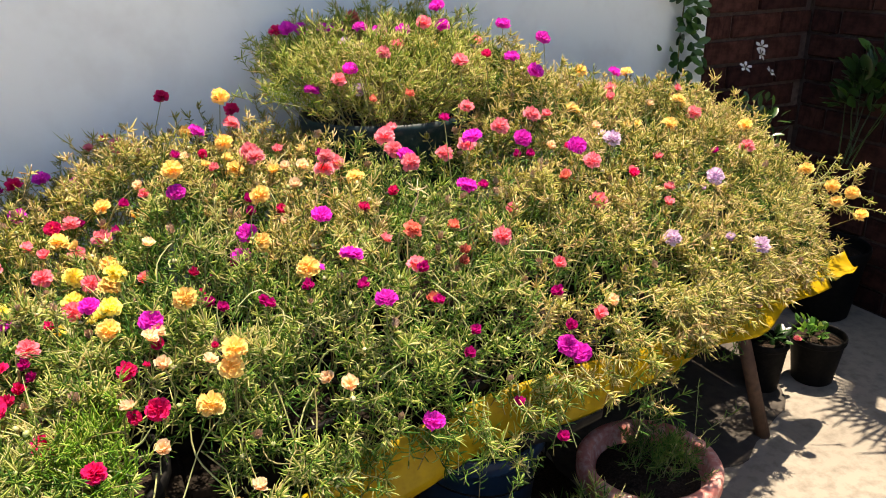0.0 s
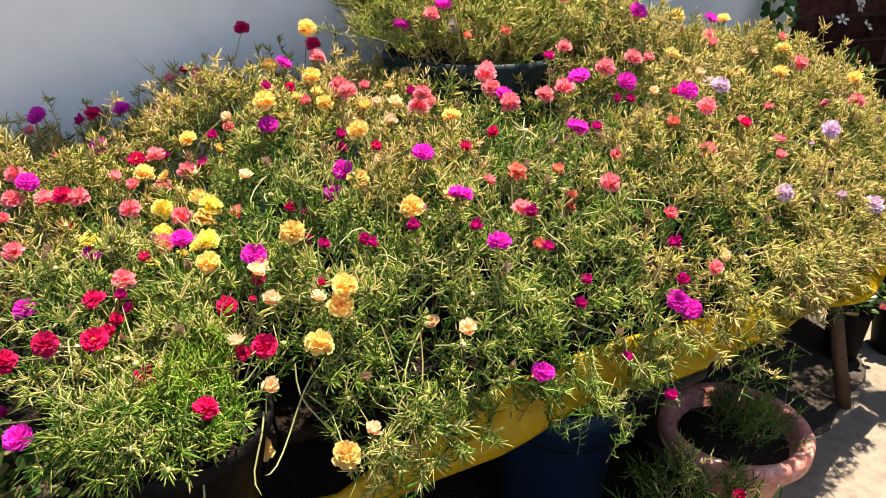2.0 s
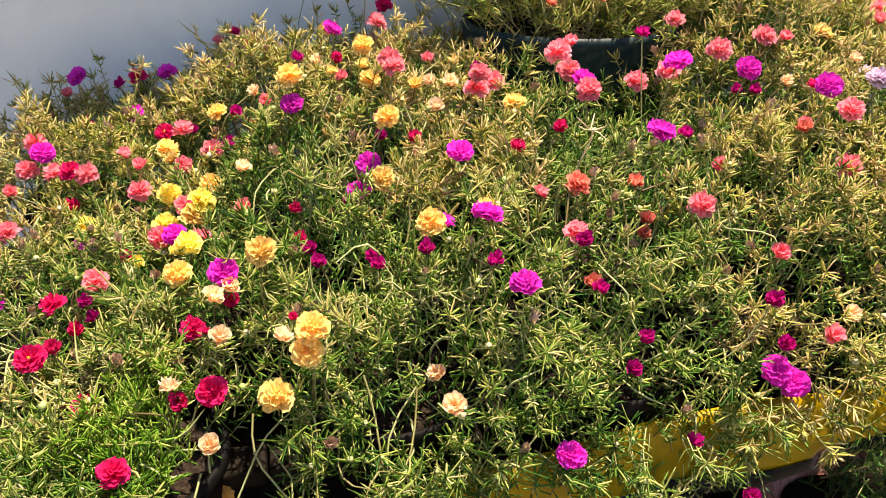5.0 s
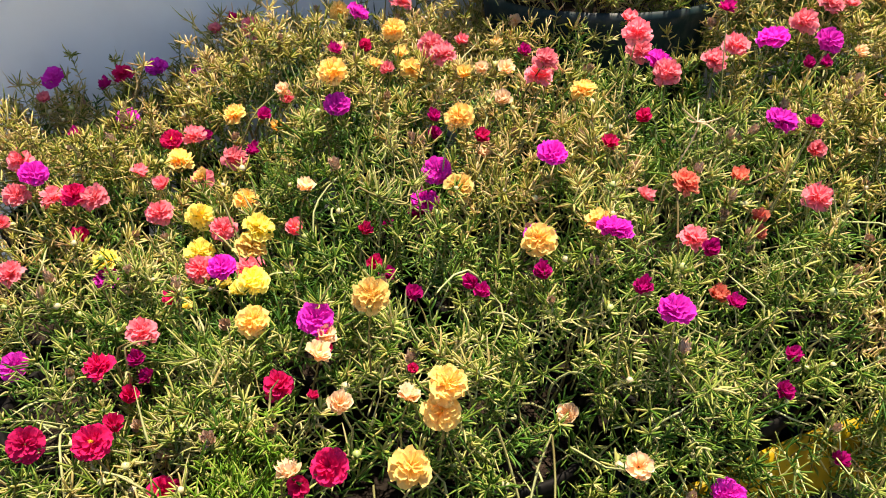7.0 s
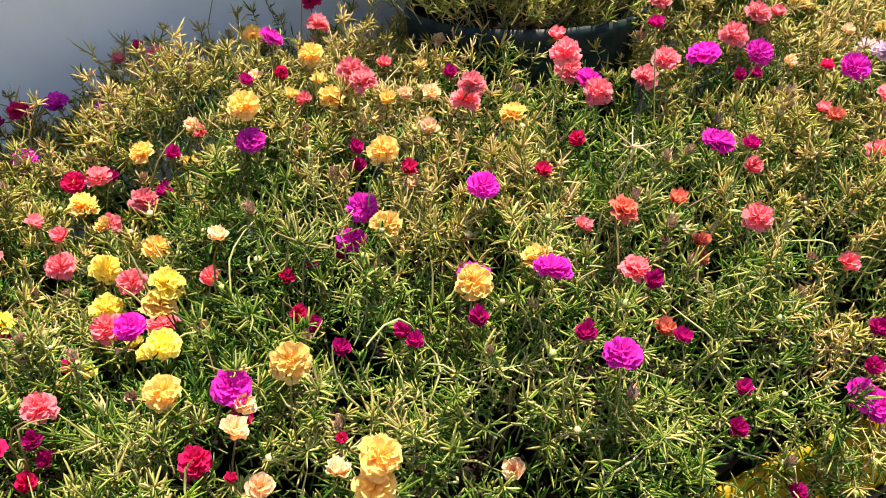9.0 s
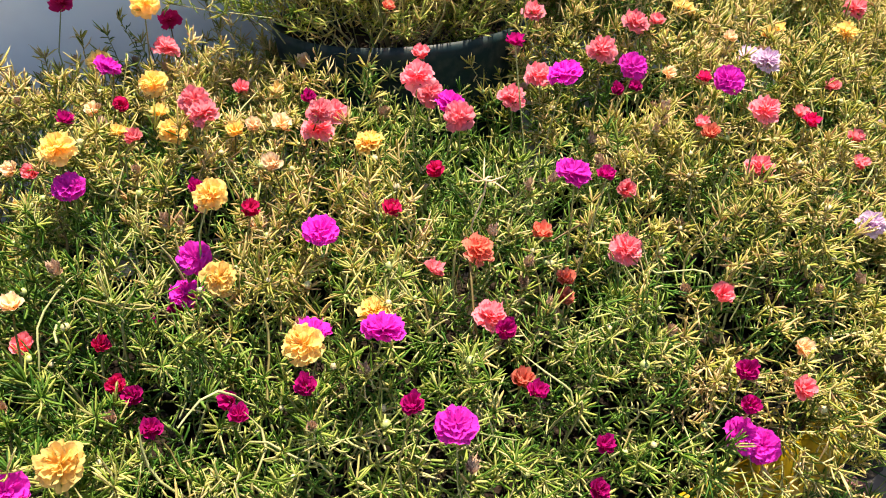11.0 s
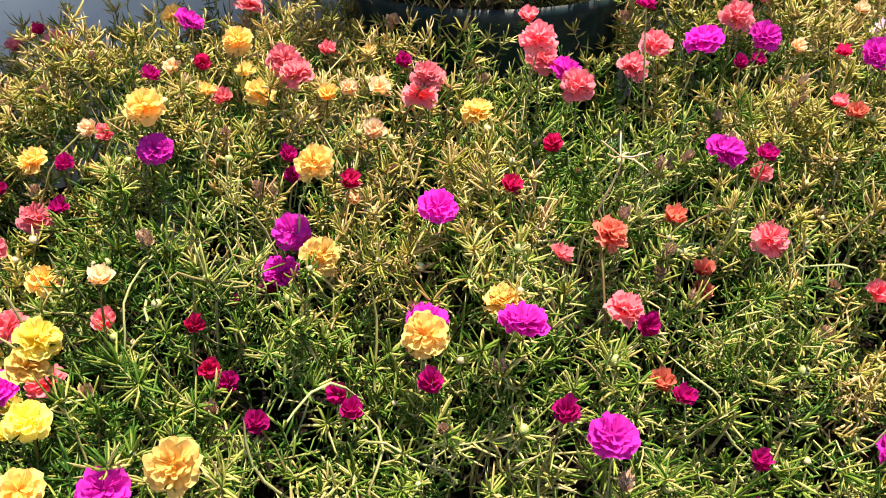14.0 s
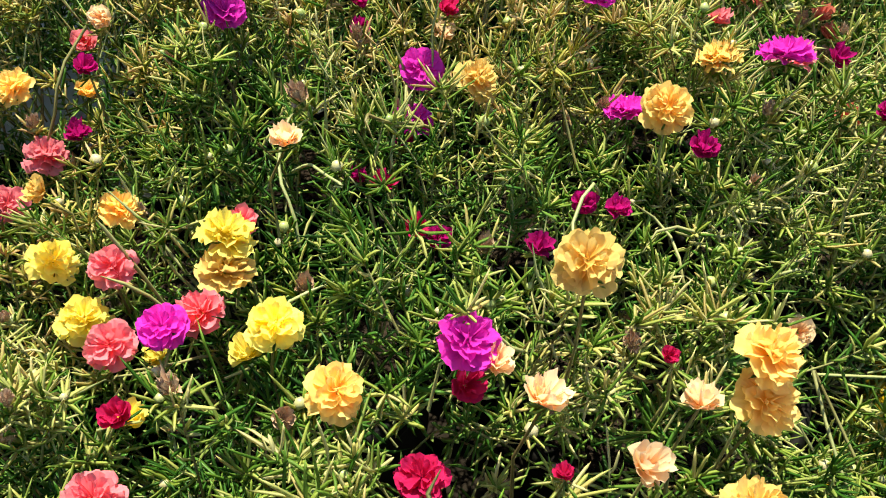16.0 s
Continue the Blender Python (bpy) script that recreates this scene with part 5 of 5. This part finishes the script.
a = round_pot("potted_plant", (1.915, 1.395, 0), 0.078, 0.150, "small leafy plant in a black plastic pot on the concrete")
bushy(a, 41, (1.885, 1.40, 0.155), (0.050, 0.050, 0.045), 46, 0.030, 0.019, LEAF_INNER, "deep green leaves")
part("flower", BLOOM["coral", "closed", 1], None, a, "small coral-pink flower", Matrix.Translation((1.80, 1.375, 0.165)) @ Matrix.Scale(0.9, 4))
b = round_pot("potted_plant", (1.745, 1.43, 0), 0.060, 0.16, "dark plant in a black plastic pot beside the bench")
bushy(b, 42, (1.735, 1.42, 0.17), (0.045, 0.045, 0.03), 26, 0.04, 0.02, LEAF_DARK, "dark green leaves")

side = round_pot("potted_succulent", (-0.40, 1.12, 0), 0.15, 0.38, "round-leaved succulent in a tall black pot beside the bench")
bushy(side, 43, (-0.38, 1.08, 0.46), (0.21, 0.20, 0.14), 760, 0.026, 0.020, LEAF_ROUND, "thick round grey-green leaves", 0.7)

shrub = round_pot("potted_shrub", (2.31, 1.70, 0), 0.13, 0.26, "glossy green shrub in a pot by the brick wall")
bushy(shrub, 44, (2.36, 1.68, 0.74), (0.08, 0.12, 0.20), 110, 0.066, 0.032, LEAF_DARK, "glossy dark green leaves", 0.6)

vinca = round_pot("potted_periwinkle", (2.06, 1.86, 0), 0.11, 0.22, "white periwinkle in flower before the brick wall")
bushy(vinca, 45, (2.06, 1.86, 0.57), (0.12, 0.10, 0.27), 95, 0.045, 0.018, LEAF_DARK, "dark green leaves", 0.5)
rng = np.random.default_rng(46)
v, f = joined([(lambda q: (q[0] * [1, 1, 1], q[1]))(petal_grid(rng, 0.002, 0.021, 1.2566 * k, 0.95, 0.08, 0.0012, 0, 4, 5, 0.0)) for k in range(5)])
VINCA = tri_mesh("periwinkle_flower", v, f)
VINCA.materials.append(PETAL["white"])
for spot, tilt in (((2.022, 1.84, 0.925), (-0.3, -0.8, 0.5)), ((2.03, 1.845, 0.90), (0.2, -0.9, 0.3)), ((1.986, 1.86, 0.862), (-0.2, -0.7, 0.7)), ((2.10, 1.86, 0.838), (0.3, -0.7, 0.7)), ((1.96, 1.80, 0.70), (0, -0.6, 0.8))):
    w = Vector(tilt).normalized()
    part("flower", VINCA, None, vinca, "white five-petalled flower", Matrix.Translation(spot) @ w.to_track_quat("Z", "Y").to_matrix().to_4x4())

# a creeper hanging down the wall's corner
vine = thing("creeper", (1.86, 2.0, 0), "dark green creeper climbing the white wall's corner", "climbing plant")
rng = np.random.default_rng(47)
k = 13
zs = np.linspace(0, 1.5, k)
line = np.stack([1.86 + 0.02 * np.sin(5 * zs) + rng.normal(0, 0.006, k), np.full(k, 2.005), zs], 1)
part("stem", tri_mesh("stem", *tubes(line[:-1], (line[:-1] + line[1:]) / 2 + rng.normal(0, 0.004, (k - 1, 3)), line[1:], 0.0028, 0.0026)), STEM, vine, "", None, "stuff")
n = 210
zz = rng.uniform(0.55, 1.5, n)
sp = np.stack([1.86 + 0.02 * np.sin(5 * zz) + rng.normal(0, 0.035, n), 1.985 + rng.uniform(-0.03, 0.02, n), zz], 1)
sw = np.stack([rng.normal(0, 0.7, n), rng.normal(-0.4, 0.3, n), rng.normal(-0.4, 0.4, n)], 1)
sw /= np.linalg.norm(sw, axis=1, keepdims=True)
leafy_plant(vine, rng, sp, sw, rng.uniform(0.028, 0.044, n), rng.uniform(0.019, 0.029, n), LEAF_DARK, "small oval leaves", np.zeros_like(sp) + [0, -1, 0.4])

# a fan-leaved palm at the foot of the side wall, whose shade falls on the floor
palm = round_pot("potted_palm", (2.28, 0.98, 0), 0.14, 0.28, "spiky fan palm in a pot by the side wall")
rng = np.random.default_rng(48)
pieces_l, pieces_s = [], []
for hub, aim in (((2.20, 1.27, 1.15), (-0.75, -0.1, 0.15)), ((2.19, 1.13, 1.25), (-0.8, -0.35, 0.0)), ((2.23, 0.99, 1.20), (-0.7, -0.6, 0.1)), ((2.27, 1.38, 1.30), (-0.5, 0.5, 0.2))):
    hub, aim = np.array(hub), np.array(aim) / np.linalg.norm(aim)
    foot = np.array([2.28, 0.98, 0.26])
    pieces_s.append(tubes(foot[None], ((foot + hub) / 2 + [0.06, 0.02, 0.10])[None], hub[None], 0.006, 0.004))
    ang = np.linspace(-1.25, 1.25, 17)
    sidev = np.cross(aim, [0, 0, 1.0])
    sidev /= np.linalg.norm(sidev)
    d = aim[None] * np.cos(ang)[:, None] + sidev[None] * np.sin(ang)[:, None]
    pieces_l.append(ovals(np.repeat(hub[None], 17, 0), d, np.zeros((17, 3)) + [0, 0, 1.0], rng.uniform(0.17, 0.26, 17), np.full(17, 0.012), 0.1, 0.18))
part("frondage", tri_mesh("fronds", *joined(pieces_l)), LEAF_GREEN, palm, "narrow pointed fan leaves", None, "stuff")
part("stemwork", tri_mesh("stalks", *joined(pieces_s)), STEM, palm, "", None, "stuff")

# ---- bricks ----
BRICK_L, BRICK_H, JOINT = 0.218, 0.073, 0.011
rng = np.random.default_rng(60)
brick_meshes = []
for k in range(4):
    bm = box(bmesh.new(), 0, BRICK_L, 0, 0.05, 0, BRICK_H, 0.005)
    for vert in bm.verts:
        vert.co += Vector(rng.normal(0, 0.0012, 3))
    me = bm_mesh("brick", bm)
    me.materials.append(BRICK)
    brick_meshes.append(me)


def lay_bricks(wall, at, turn, run, courses):
    for c in range(courses):
        s = -0.5 * (BRICK_L + JOINT) * (c % 2)
        while s < run - 0.02:
            s0, s1 = max(s, 0.0), min(s + BRICK_L, run)
            if s1 - s0 > 0.03:
                m = at @ pose(0, 0, 0, 0, 0, turn) @ Matrix.Translation((s0, rng.normal(0, 0.0015), c * (BRICK_H + JOINT) + 0.004)) @ Matrix.Diagonal(((s1 - s0) / BRICK_L, 1, 1, 1))
                ob = new("brick", brick_meshes[int(rng.integers(4))])
                ob.matrix_basis = m
                ob.parent = wall
            s += BRICK_L + JOINT


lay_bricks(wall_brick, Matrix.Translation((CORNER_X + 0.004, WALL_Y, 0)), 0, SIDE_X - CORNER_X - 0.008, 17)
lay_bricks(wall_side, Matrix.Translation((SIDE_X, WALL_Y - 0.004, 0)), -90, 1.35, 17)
